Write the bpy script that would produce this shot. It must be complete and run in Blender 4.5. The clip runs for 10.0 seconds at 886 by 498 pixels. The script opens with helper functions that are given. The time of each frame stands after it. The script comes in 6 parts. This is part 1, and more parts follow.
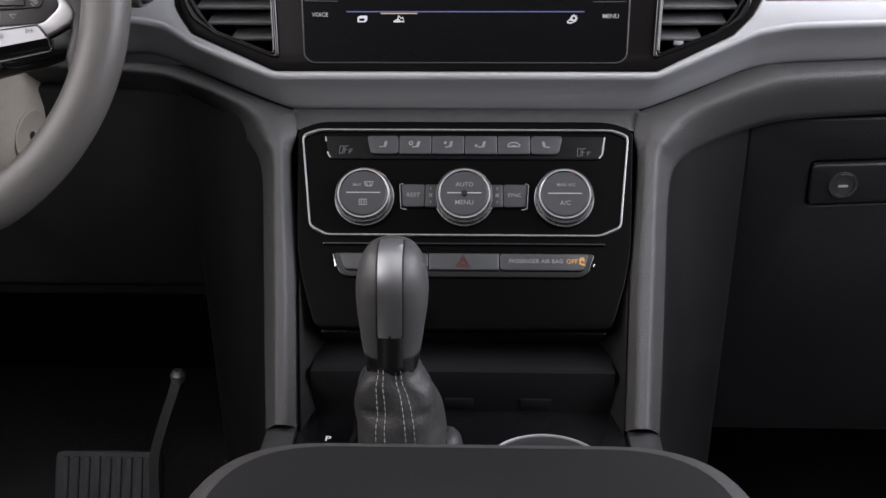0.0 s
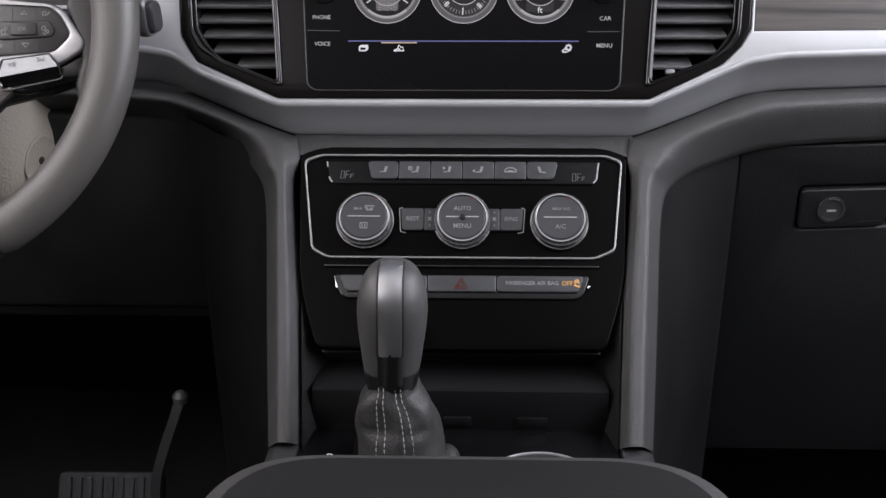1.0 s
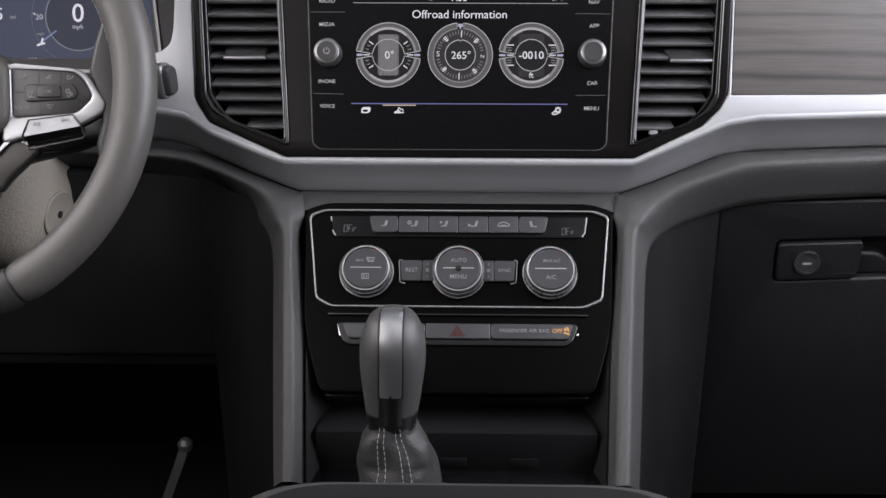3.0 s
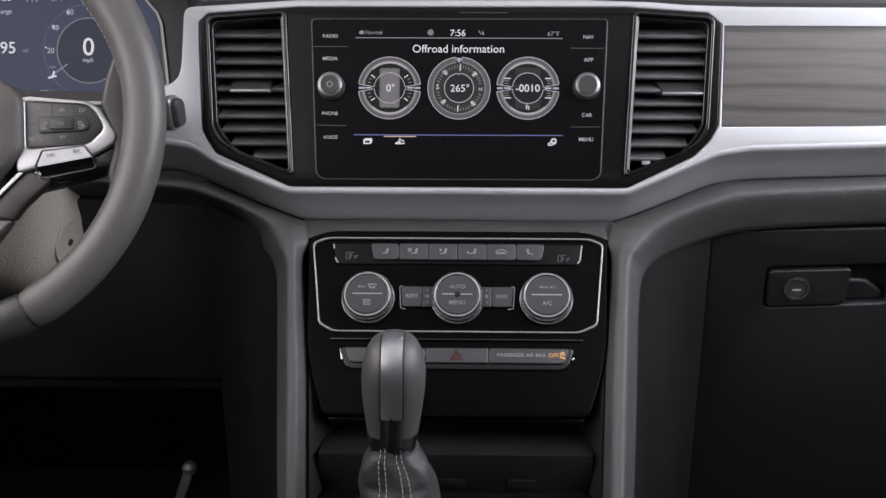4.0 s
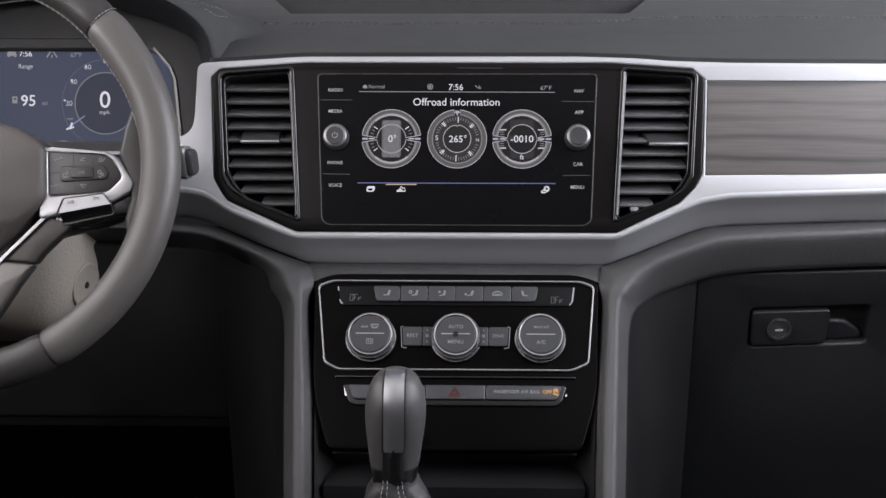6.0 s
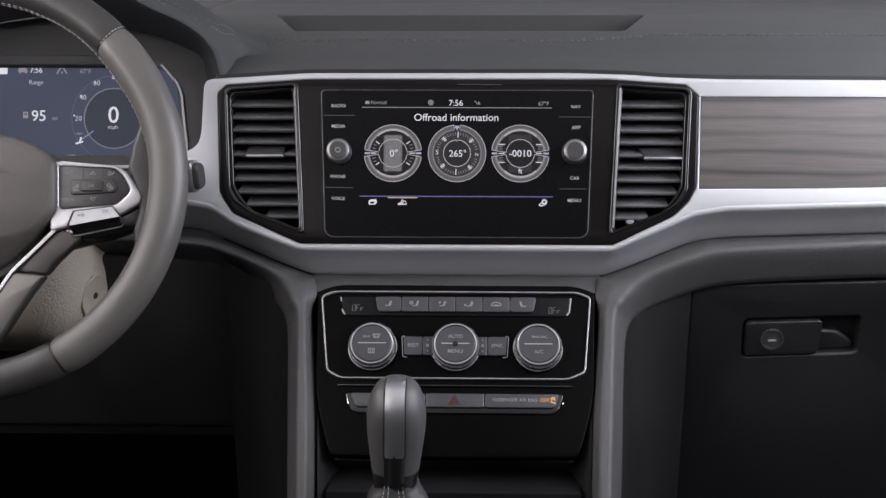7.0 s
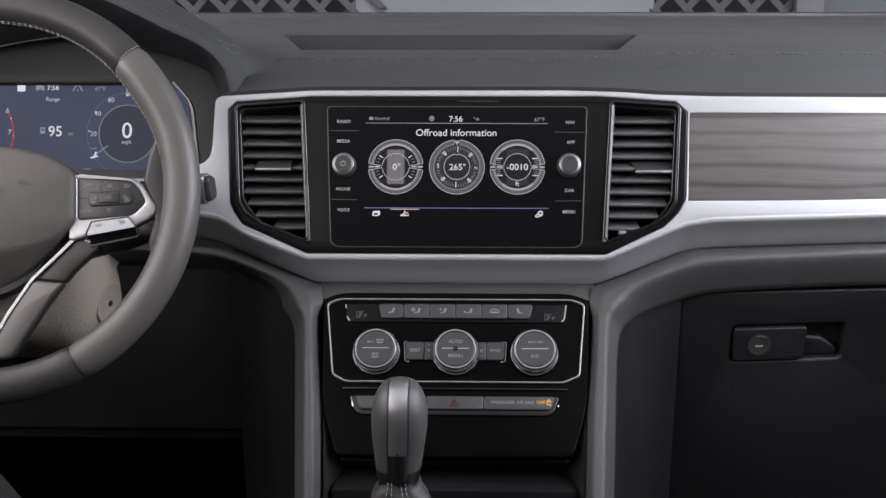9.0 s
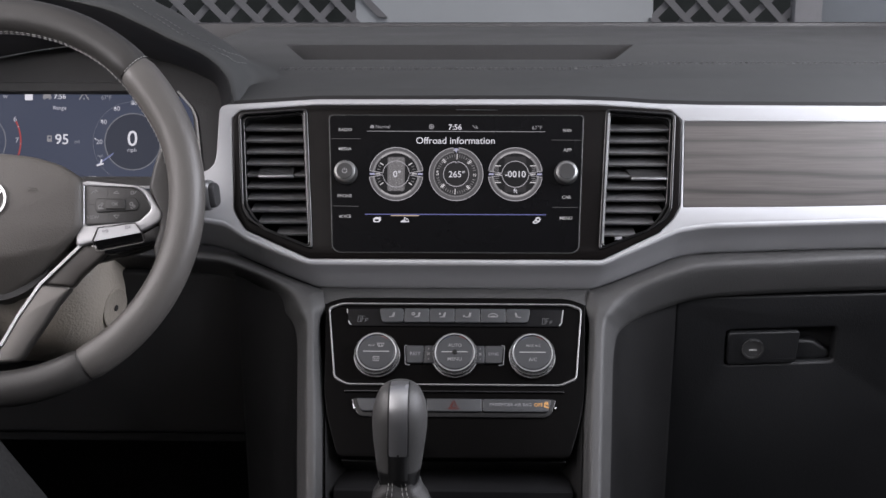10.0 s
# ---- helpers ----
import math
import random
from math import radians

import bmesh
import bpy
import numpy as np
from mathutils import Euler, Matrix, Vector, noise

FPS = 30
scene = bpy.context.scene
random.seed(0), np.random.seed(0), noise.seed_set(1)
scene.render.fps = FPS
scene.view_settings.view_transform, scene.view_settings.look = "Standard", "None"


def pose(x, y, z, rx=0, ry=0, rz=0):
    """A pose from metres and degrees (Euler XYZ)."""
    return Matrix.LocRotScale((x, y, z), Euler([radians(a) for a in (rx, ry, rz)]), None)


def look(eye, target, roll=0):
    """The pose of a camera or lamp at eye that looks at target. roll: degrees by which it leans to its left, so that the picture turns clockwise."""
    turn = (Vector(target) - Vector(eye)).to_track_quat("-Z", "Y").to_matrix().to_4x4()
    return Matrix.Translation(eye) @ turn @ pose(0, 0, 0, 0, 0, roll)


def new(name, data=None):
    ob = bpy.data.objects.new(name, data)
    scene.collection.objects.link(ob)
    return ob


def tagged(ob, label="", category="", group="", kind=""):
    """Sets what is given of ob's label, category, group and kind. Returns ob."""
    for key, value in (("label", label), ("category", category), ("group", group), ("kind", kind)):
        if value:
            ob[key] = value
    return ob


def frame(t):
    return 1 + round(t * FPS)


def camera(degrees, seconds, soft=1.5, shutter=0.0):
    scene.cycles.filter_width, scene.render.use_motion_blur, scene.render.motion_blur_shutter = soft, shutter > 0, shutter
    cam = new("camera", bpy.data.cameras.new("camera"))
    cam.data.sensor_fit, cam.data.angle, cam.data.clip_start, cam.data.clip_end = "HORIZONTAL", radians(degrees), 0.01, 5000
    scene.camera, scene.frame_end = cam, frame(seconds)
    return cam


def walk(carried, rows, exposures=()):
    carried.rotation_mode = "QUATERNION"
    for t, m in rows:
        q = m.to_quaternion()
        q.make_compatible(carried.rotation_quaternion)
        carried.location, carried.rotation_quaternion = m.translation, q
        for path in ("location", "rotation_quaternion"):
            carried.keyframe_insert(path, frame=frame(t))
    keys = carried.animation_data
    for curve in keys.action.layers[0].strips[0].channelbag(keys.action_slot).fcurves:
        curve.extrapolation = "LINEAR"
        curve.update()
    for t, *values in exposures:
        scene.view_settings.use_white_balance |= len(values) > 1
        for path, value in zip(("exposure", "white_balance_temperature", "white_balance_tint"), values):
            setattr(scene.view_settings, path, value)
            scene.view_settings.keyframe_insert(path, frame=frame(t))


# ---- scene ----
cam = camera(43.1, 10.0, soft=1.5)
PATH = [
    (0, (0.011, 0.041, 0.916), (-0.053, 1.88, 0.132), -0.4),
    (0.5, (0.011, 0.031, 0.919), (-0.052, 1.879, 0.157), -0.3),
    (1, (0.011, 0.02, 0.921), (-0.049, 1.877, 0.182), -0.3),
    (1.5, (0.009, 0.009, 0.923), (-0.043, 1.876, 0.208), -0.1),
    (2, (0.009, -0.003, 0.925), (-0.042, 1.874, 0.236), -0.1),
    (2.5, (0.01, -0.016, 0.928), (-0.041, 1.87, 0.265), -0.1),
    (4, (0.012, -0.054, 0.939), (-0.04, 1.855, 0.348), -0.1),
    (4.5, (0.014, -0.067, 0.944), (-0.04, 1.849, 0.374), -0.2),
    (5, (0.013, -0.079, 0.945), (-0.038, 1.845, 0.401), -0.1),
    (5.5, (0.014, -0.091, 0.949), (-0.04, 1.837, 0.42), -0.1),
    (6, (0.012, -0.102, 0.949), (-0.036, 1.831, 0.439), -0.1),
    (7.5, (0.016, -0.138, 0.955), (-0.039, 1.803, 0.476), -0.1),
    (8, (0.013, -0.15, 0.955), (-0.037, 1.794, 0.485), -0.1),
    (8.5, (0.014, -0.16, 0.955), (-0.036, 1.785, 0.494), -0.1),
    (9, (0.015, -0.171, 0.958), (-0.037, 1.775, 0.5), -0.1),
    (9.5, (0.015, -0.182, 0.958), (-0.036, 1.766, 0.51), -0.1),
    (10, (0.016, -0.192, 0.96), (-0.036, 1.757, 0.517), -0.1),
]
walk(cam, [(t, look(eye, target, roll)) for t, eye, target, roll in PATH], exposures=[(0.0, 1.48, 6400, 18), (10.0, 1.48, 6400, 18)])

# ---- daylight ----
SUN_EL, SUN_AZ = 60.0, 150.0
world = bpy.data.worlds.new("sky")
scene.world = world
world.use_nodes = True
wn = world.node_tree.nodes
sky = wn.new("ShaderNodeTexSky")
sky.sky_type = "NISHITA"
sky.sun_disc = False
sky.air_density, sky.dust_density, sky.ozone_density = 0.8, 3.0, 0.3
sky.sun_elevation, sky.sun_rotation = radians(SUN_EL), radians(SUN_AZ)
wn["Background"].inputs["Strength"].default_value = 0.05
haze = wn.new("ShaderNodeHueSaturation")  # thin white cloud over the blue
haze.inputs["Saturation"].default_value = 0.3
world.node_tree.links.new(sky.outputs[0], haze.inputs["Color"])
world.node_tree.links.new(haze.outputs[0], wn["Background"].inputs["Color"])
sun_data = bpy.data.lights.new("sun", "SUN")
sun_data.energy, sun_data.angle, sun_data.color = 0.5, radians(20), (1.0, 0.985, 0.97)
sun = new("sun", sun_data)
sun_dir = Vector((math.sin(radians(SUN_AZ)) * math.cos(radians(SUN_EL)), math.cos(radians(SUN_AZ)) * math.cos(radians(SUN_EL)), math.sin(radians(SUN_EL))))
sun.matrix_world = look(sun_dir * 8, (0, 0, 0))


def window_light(name, at, target, width, height, power, color):
    """The sky's light through a side window, from a lamp that fills the opening."""
    d = bpy.data.lights.new(name, "AREA")
    d.shape, d.size, d.size_y, d.energy, d.color = "RECTANGLE", width, height, power, color
    new(name, d).matrix_world = look(at, target)


window_light("side_window_light", (0.80, 0.60, 1.14), (-0.6, 0.62, 1.40), 0.90, 0.36, 6.8, (0.92, 0.965, 1.0))
window_light("driver_window_light", (-0.80, 0.40, 1.15), (0.6, 0.34, 1.60), 1.6, 0.36, 6.6, (1.0, 0.98, 0.95))



# ---- materials ----
def material(name, color, rough=0.5, metal=0.0, cells=0.0, bump=0.0, stain=0.12, stain_scale=14.0, coat=0.0, grain=0.0, spec=0.5):
    m = bpy.data.materials.new(name)
    m.use_nodes = True
    t = m.node_tree
    b = t.nodes["Principled BSDF"]
    b.inputs["Roughness"].default_value = rough
    b.inputs["Metallic"].default_value = metal
    b.inputs["Coat Weight"].default_value = coat
    b.inputs["Coat Roughness"].default_value = 0.06
    b.inputs["Specular IOR Level"].default_value = spec
    co = t.nodes.new("ShaderNodeTexCoord")
    n = t.nodes.new("ShaderNodeTexNoise")
    n.inputs["Scale"].default_value, n.inputs["Detail"].default_value = stain_scale, 6
    t.links.new(co.outputs["Object"], n.inputs["Vector"])
    mix = t.nodes.new("ShaderNodeMix")
    mix.data_type = "RGBA"
    mix.inputs[6].default_value = (*[c * (1 - stain) for c in color], 1)
    mix.inputs[7].default_value = (*[min(1, c * (1 + stain)) for c in color], 1)
    t.links.new(n.outputs[0], mix.inputs[0])
    t.links.new(mix.outputs[2], b.inputs["Base Color"])
    rr = t.nodes.new("ShaderNodeMapRange")
    rr.inputs[1].default_value, rr.inputs[2].default_value = 0.3, 0.7
    rr.inputs[3].default_value, rr.inputs[4].default_value = rough * 0.88, min(1, rough * 1.12)
    t.links.new(n.outputs[0], rr.inputs[0])
    t.links.new(rr.outputs[0], b.inputs["Roughness"])
    if cells:
        v = t.nodes.new("ShaderNodeTexVoronoi")
        v.inputs["Scale"].default_value = cells
        v.feature = "SMOOTH_F1"
        t.links.new(co.outputs["Object"], v.inputs["Vector"])
        f = t.nodes.new("ShaderNodeTexNoise")
        f.inputs["Scale"].default_value, f.inputs["Detail"].default_value = cells * 0.55, 4
        t.links.new(co.outputs["Object"], f.inputs["Vector"])
        add = t.nodes.new("ShaderNodeMath")
        add.operation = "ADD"
        t.links.new(v.outputs["Distance"], add.inputs[0])
        t.links.new(f.outputs[0], add.inputs[1])
        bp = t.nodes.new("ShaderNodeBump")
        bp.inputs["Strength"].default_value, bp.inputs["Distance"].default_value = bump, 0.0006
        t.links.new(add.outputs[0], bp.inputs["Height"])
        t.links.new(bp.outputs[0], b.inputs["Normal"])
    return m


LIT = 0.425  # displays against the exposure


def glowing(name, color, strength):
    m = bpy.data.materials.new(name)
    m.use_nodes = True
    b = m.node_tree.nodes["Principled BSDF"]
    b.inputs["Base Color"].default_value = (0.004, 0.004, 0.004, 1)
    b.inputs["Roughness"].default_value = 0.4
    b.inputs["Specular IOR Level"].default_value = 0.1
    b.inputs["Emission Color"].default_value = (*color, 1)
    b.inputs["Emission Strength"].default_value = strength * LIT
    return m


def wood_material():
    m = material("grey_wood", (0.25, 0.235, 0.22), 0.5)
    t = m.node_tree
    b = t.nodes["Principled BSDF"]
    co = t.nodes.new("ShaderNodeTexCoord")
    mp = t.nodes.new("ShaderNodeMapping")
    mp.inputs["Scale"].default_value = (0.13, 1.0, 1.0)
    t.links.new(co.outputs["Object"], mp.inputs[0])
    n = t.nodes.new("ShaderNodeTexWave")
    n.bands_direction = "Z"
    n.inputs["Scale"].default_value, n.inputs["Distortion"].default_value, n.inputs["Detail"].default_value, n.inputs["Detail Scale"].default_value = 19.0, 5.0, 2.0, 1.3
    t.links.new(mp.outputs[0], n.inputs["Vector"])
    big = t.nodes.new("ShaderNodeTexNoise")
    big.inputs["Scale"].default_value, big.inputs["Detail"].default_value = 22.0, 2
    t.links.new(mp.outputs[0], big.inputs["Vector"])
    add = t.nodes.new("ShaderNodeMath")
    add.operation = "MULTIPLY_ADD"
    add.inputs[1].default_value = 0.9
    t.links.new(big.outputs[0], add.inputs[0])
    t.links.new(n.outputs["Fac"], add.inputs[2])
    r = t.nodes.new("ShaderNodeValToRGB")
    r.color_ramp.elements[0].position, r.color_ramp.elements[0].color = 0.43, (0.040, 0.038, 0.0365, 1)
    r.color_ramp.elements[1].position, r.color_ramp.elements[1].color = 0.62, (0.076, 0.070, 0.0665, 1)
    e = r.color_ramp.elements.new(0.95)
    e.color = (0.094, 0.0865, 0.082, 1)
    t.links.new(add.outputs[0], r.inputs[0])
    mp2 = t.nodes.new("ShaderNodeMapping")
    mp2.inputs["Scale"].default_value = (25, 400, 700)
    t.links.new(co.outputs["Object"], mp2.inputs[0])
    n2 = t.nodes.new("ShaderNodeTexNoise")
    n2.inputs["Scale"].default_value, n2.inputs["Detail"].default_value = 1.0, 3
    t.links.new(mp2.outputs[0], n2.inputs["Vector"])
    mr = t.nodes.new("ShaderNodeMapRange")
    mr.inputs[3].default_value, mr.inputs[4].default_value = 0.66, 1.3
    t.links.new(n2.outputs[0], mr.inputs[0])
    mul = t.nodes.new("ShaderNodeMix")
    mul.data_type, mul.blend_type = "RGBA", "MULTIPLY"
    mul.inputs[0].default_value = 1.0
    t.links.new(r.outputs[0], mul.inputs[6])
    t.links.new(mr.outputs[0], mul.inputs[7])
    t.links.new(mul.outputs[2], b.inputs["Base Color"])
    bp = t.nodes.new("ShaderNodeBump")
    bp.inputs["Strength"].default_value, bp.inputs["Distance"].default_value = 0.25, 0.0003
    t.links.new(n2.outputs[0], bp.inputs["Height"])
    t.links.new(bp.outputs[0], b.inputs["Normal"])
    return m


def glass_material():
    m = bpy.data.materials.new("window_glass")
    m.use_nodes = True
    b = m.node_tree.nodes["Principled BSDF"]
    b.inputs["Base Color"].default_value = (0.8, 0.815, 0.81, 1)
    b.inputs["Roughness"].default_value = 0.0
    b.inputs["IOR"].default_value = 1.05
    b.inputs["Transmission Weight"].default_value = 1.0
    return m


SOFT = material("grained_dash_foam", (0.048, 0.048, 0.0478), 0.54, cells=1500, bump=0.6)
TOP = material("dash_top_skin", (0.043, 0.0445, 0.0445), 0.75, cells=1000, bump=0.1, spec=0.14)
SILVER = material("satin_silver_paint", (0.4, 0.405, 0.415), 0.62, metal=0.6, stain=0.04)
GLOSS = material("piano_black", (0.005, 0.005, 0.0055), 0.09, stain=0.3, coat=0.2, spec=0.4)
GLOSS_PLATE = material("climate_panel_black", (0.0022, 0.002, 0.002), 0.12, stain=0.3, spec=0.035)
GLOSS_BROWN = material("piano_black_bezel", (0.006, 0.0052, 0.005), 0.14, stain=0.3, coat=0.0, spec=0.12)
SCREEN = material("screen_glass", (0.003, 0.003, 0.0035), 0.12, stain=0.2, spec=0.12)
CHROME = material("chrome", (0.62, 0.62, 0.63), 0.16, metal=1.0, stain=0.05)
SATIN = material("brushed_aluminium", (0.44, 0.445, 0.455), 0.32, metal=0.9, stain=0.06)
KNOB_METAL = material("knob_metal", (0.33, 0.33, 0.335), 0.26, metal=0.95, stain=0.08)
PLASTIC = material("dark_plastic", (0.03, 0.03, 0.031), 0.5, cells=900, bump=0.3)
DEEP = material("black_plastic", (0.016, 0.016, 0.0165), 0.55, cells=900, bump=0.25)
SLAT = material("vent_slat_plastic", (0.1, 0.1, 0.102), 0.42, stain=0.08)
BUTTON = material("button_plastic", (0.027, 0.0285, 0.031), 0.45, stain=0.08)
LEATHER = material("wheel_leather", (0.076, 0.0715, 0.0665), 0.46, cells=1100, bump=0.2)
LEATHER_DARK = material("smooth_wheel_leather", (0.03, 0.029, 0.0277), 0.44, cells=1100, bump=0.15, spec=0.35)
SIDE_BLACK = material("side_panel_black", (0.0062, 0.0062, 0.0065), 0.6, cells=800, bump=0.2, spec=0.3)
COLLAR = material("collar_black", (0.007, 0.007, 0.0072), 0.3, stain=0.1)
BOOT = material("boot_leather", (0.034, 0.0337, 0.0335), 0.55, cells=800, bump=0.4, spec=0.35)
KNOB_SKIN = material("shifter_skin", (0.052, 0.0515, 0.051), 0.5, cells=1000, bump=0.15)
AIRBAG = material("airbag_cover", (0.064, 0.0588, 0.053), 0.55, cells=900, bump=0.35)
SHROUD = material("column_shroud", (0.29, 0.262, 0.222), 0.5, cells=520, bump=0.8)
THREAD = material("thread", (0.3, 0.3, 0.29), 0.8, stain=0.2, stain_scale=300)
THREAD_DARK = material("dark_thread", (0.09, 0.09, 0.09), 0.8, stain=0.2, stain_scale=300)
PRINT = material("printed_mark", (0.32, 0.32, 0.32), 0.6, stain=0.05)
PRINT_DIM = material("dim_printed_mark", (0.2, 0.2, 0.2), 0.6, stain=0.05)
PRINT_DARK = material("grey_printed_mark", (0.2, 0.2, 0.21), 0.5, stain=0.05)
CARPET = material("carpet", (0.08, 0.08, 0.08), 0.95, cells=500, bump=1.0)
SEAT = material("seat_leather", (0.009, 0.0088, 0.0086), 0.6, cells=600, bump=0.3, spec=0.1)
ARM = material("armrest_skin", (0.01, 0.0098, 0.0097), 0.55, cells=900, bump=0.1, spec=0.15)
HEADLINER = material("headliner", (0.72, 0.715, 0.7), 0.95, cells=600, bump=0.4)
RUBBER = material("pedal_rubber", (0.09, 0.09, 0.1), 0.6, cells=250, bump=1.0)
SILVER_DULL = material("dull_silver", (0.35, 0.35, 0.36), 0.6, metal=0.7)
WOOD = wood_material()
GLASS = glass_material()
WHITE_GLOW = glowing("lit_white", (0.95, 0.96, 1.0), 0.62)
GREY_GLOW = glowing("lit_grey", (0.9, 0.9, 0.92), 0.24)
BLUE_GLOW = glowing("lit_blue", (0.35, 0.38, 0.85), 0.32)
ORANGE_GLOW = glowing("lit_orange", (1.0, 0.55, 0.2), 0.7)
CLUSTER_GLOW = glowing("cluster_background", (0.31, 0.385, 0.6), 0.125)
DISC_GLOW = glowing("cluster_disc", (0.3, 0.36, 0.52), 0.085)


# ---- building helpers ----
def frame_matrix(origin, lean):
    a = radians(lean)
    m = Matrix(((1, 0, 0, 0), (0, math.sin(a), -math.cos(a), 0), (0, math.cos(a), math.sin(a), 0), (0, 0, 0, 1)))
    return Matrix.Translation(origin) @ m


MD = frame_matrix((0, 0.846, 0.7245), 19.7)      # screen plane
MC = frame_matrix((0, 0.780, 0.6135), 40.8)      # climate plane
MW = Matrix.Translation((-0.4074, 0.78, 0.7827)) @ Matrix.Rotation(radians(3.9), 4, "Z") @ frame_matrix((0, 0, 0), 19.8)   # steering wheel plane
MK = frame_matrix((-0.4045, 0.985, 0.81), 14.0)  # instrument cluster plane


def PD(x, v, o=0.0):
    return MD @ Vector((x, v, o))


def PC(x, v, o=0.0):
    return MC @ Vector((x, v, o))


def thing(name, at, label, category, group="", kind=""):
    ob = new(name)
    ob.location = at
    return tagged(ob, label, category, group, kind)


def finish(name, mesh, mat, parent=None, label="", smooth=True):
    mesh.materials.clear()
    mesh.materials.append(mat)
    mesh.polygons.foreach_set("use_smooth", [smooth] * len(mesh.polygons))
    ob = new(name, mesh)
    if parent is not None:
        ob.parent = parent
        ob.matrix_parent_inverse = Matrix.Translation(parent.location).inverted()
    if label:
        ob["label"] = label
    return ob


def part(name, bm, mat, parent=None, label="", smooth=True, sharp=35):
    bmesh.ops.recalc_face_normals(bm, faces=bm.faces)
    mesh = bpy.data.meshes.new(name)
    bm.to_mesh(mesh)
    bm.free()
    ob = finish(name, mesh, mat, parent, label, smooth)
    if smooth:
        mesh.set_sharp_from_angle(angle=radians(sharp))
    return ob


def rounded(pts, r, seg=5):
    """A polygon with its corners rounded."""
    out = []
    n = len(pts)
    for i in range(n):
        p, a, b = Vector(pts[i]), Vector(pts[i - 1]), Vector(pts[(i + 1) % n])
        da, db = (a - p), (b - p)
        d = min(r, da.length * 0.45, db.length * 0.45)
        s, e = p + da.normalized() * d, p + db.normalized() * d
        for k in range(seg + 1):
            u = k / seg
            out.append(tuple(s.lerp(p, u).lerp(p.lerp(e, u), u)))
    return out


def flat(loops, lo, hi, m, bevel=0.0, seg=2):
    """A slab between heights lo and hi over the outline loops[0], with holes loops[1:], in the frame m."""
    cu = bpy.data.curves.new("slab", "CURVE")
    cu.dimensions, cu.fill_mode = "2D", "BOTH"
    for pts in loops:
        sp = cu.splines.new("POLY")
        sp.points.add(len(pts) - 1)
        for q, p in zip(sp.points, pts):
            q.co = (p[0], p[1], 0, 1)
        sp.use_cyclic_u = True
    half = (hi - lo) / 2
    bevel = min(bevel, half * 0.95)
    cu.extrude, cu.bevel_depth, cu.bevel_resolution, cu.offset = half - bevel, bevel, seg, -bevel
    ob = bpy.data.objects.new("slab", cu)
    mesh = bpy.data.meshes.new_from_object(ob)
    bm = bmesh.new()
    bm.from_mesh(mesh)
    bpy.data.objects.remove(ob)
    bpy.data.curves.remove(cu)
    bpy.data.meshes.remove(mesh)
    bmesh.ops.remove_doubles(bm, verts=bm.verts, dist=1e-6)
    bmesh.ops.transform(bm, matrix=m @ Matrix.Translation((0, 0, (lo + hi) / 2)), verts=bm.verts)
    return bm


def box(lo, hi, m=None, bevel=0.0, seg=2):
    bm = bmesh.new()
    bmesh.ops.create_cube(bm, size=1)
    lo, hi = Vector(lo), Vector(hi)
    for v in bm.verts:
        v.co = Vector([lo[k] + (v.co[k] + 0.5) * (hi[k] - lo[k]) for k in range(3)])
    if bevel:
        bmesh.ops.bevel(bm, geom=bm.edges[:], offset=bevel, segments=seg, affect="EDGES", profile=0.5)
    if m is not None:
        bmesh.ops.transform(bm, matrix=m, verts=bm.verts)
    return bm


def join(*bms):
    out = bmesh.new()
    for b in bms:
        me = bpy.data.meshes.new("join")
        b.to_mesh(me)
        out.from_mesh(me)
        bpy.data.meshes.remove(me)
        b.free()
    return out


def loft(rows, closed=False, caps=False):
    """A skin over rows of points of equal number."""
    bm = bmesh.new()
    vs = [[bm.verts.new(p) for p in r] for r in rows]
    n = len(rows[0])
    for a, b in zip(vs, vs[1:]):
        for i in range(n if closed else n - 1):
            j = (i + 1) % n
            quad = (a[i], a[j], b[j], b[i])
            bm.faces.new(quad)
    if caps:
        bm.faces.new(vs[0])
        bm.faces.new(list(reversed(vs[-1])))
    bmesh.ops.remove_doubles(bm, verts=bm.verts, dist=1e-7)
    return bm


def lathe(profile, m, seg=48):
    """Turns (radius, height) points round the local z axis of m."""
    rows = [[m @ Vector((r * math.cos(2 * math.pi * k / seg), r * math.sin(2 * math.pi * k / seg), h)) for k in range(seg)] for r, h in profile]
    bm = loft(rows, closed=True)
    if profile[-1][0] > 1e-6:
        bmesh.ops.holes_fill(bm, edges=bm.edges, sides=0)
    return bm


def smooth_line(pts, n):
    """n points on a soft curve through pts (Vectors or tuples)."""
    pts = [Vector(p) for p in pts]
    out = []
    last = len(pts) - 1
    for k in range(n):
        u = k / (n - 1) * last
        i = min(int(u), last - 1)
        f = u - i
        p0, p1, p2, p3 = pts[max(i - 1, 0)], pts[i], pts[i + 1], pts[min(i + 2, last)]
        out.append(0.5 * ((2 * p1) + (p2 - p0) * f + (2 * p0 - 5 * p1 + 4 * p2 - p3) * f * f + (3 * p1 - p0 - 3 * p2 + p3) * f ** 3))
    return out


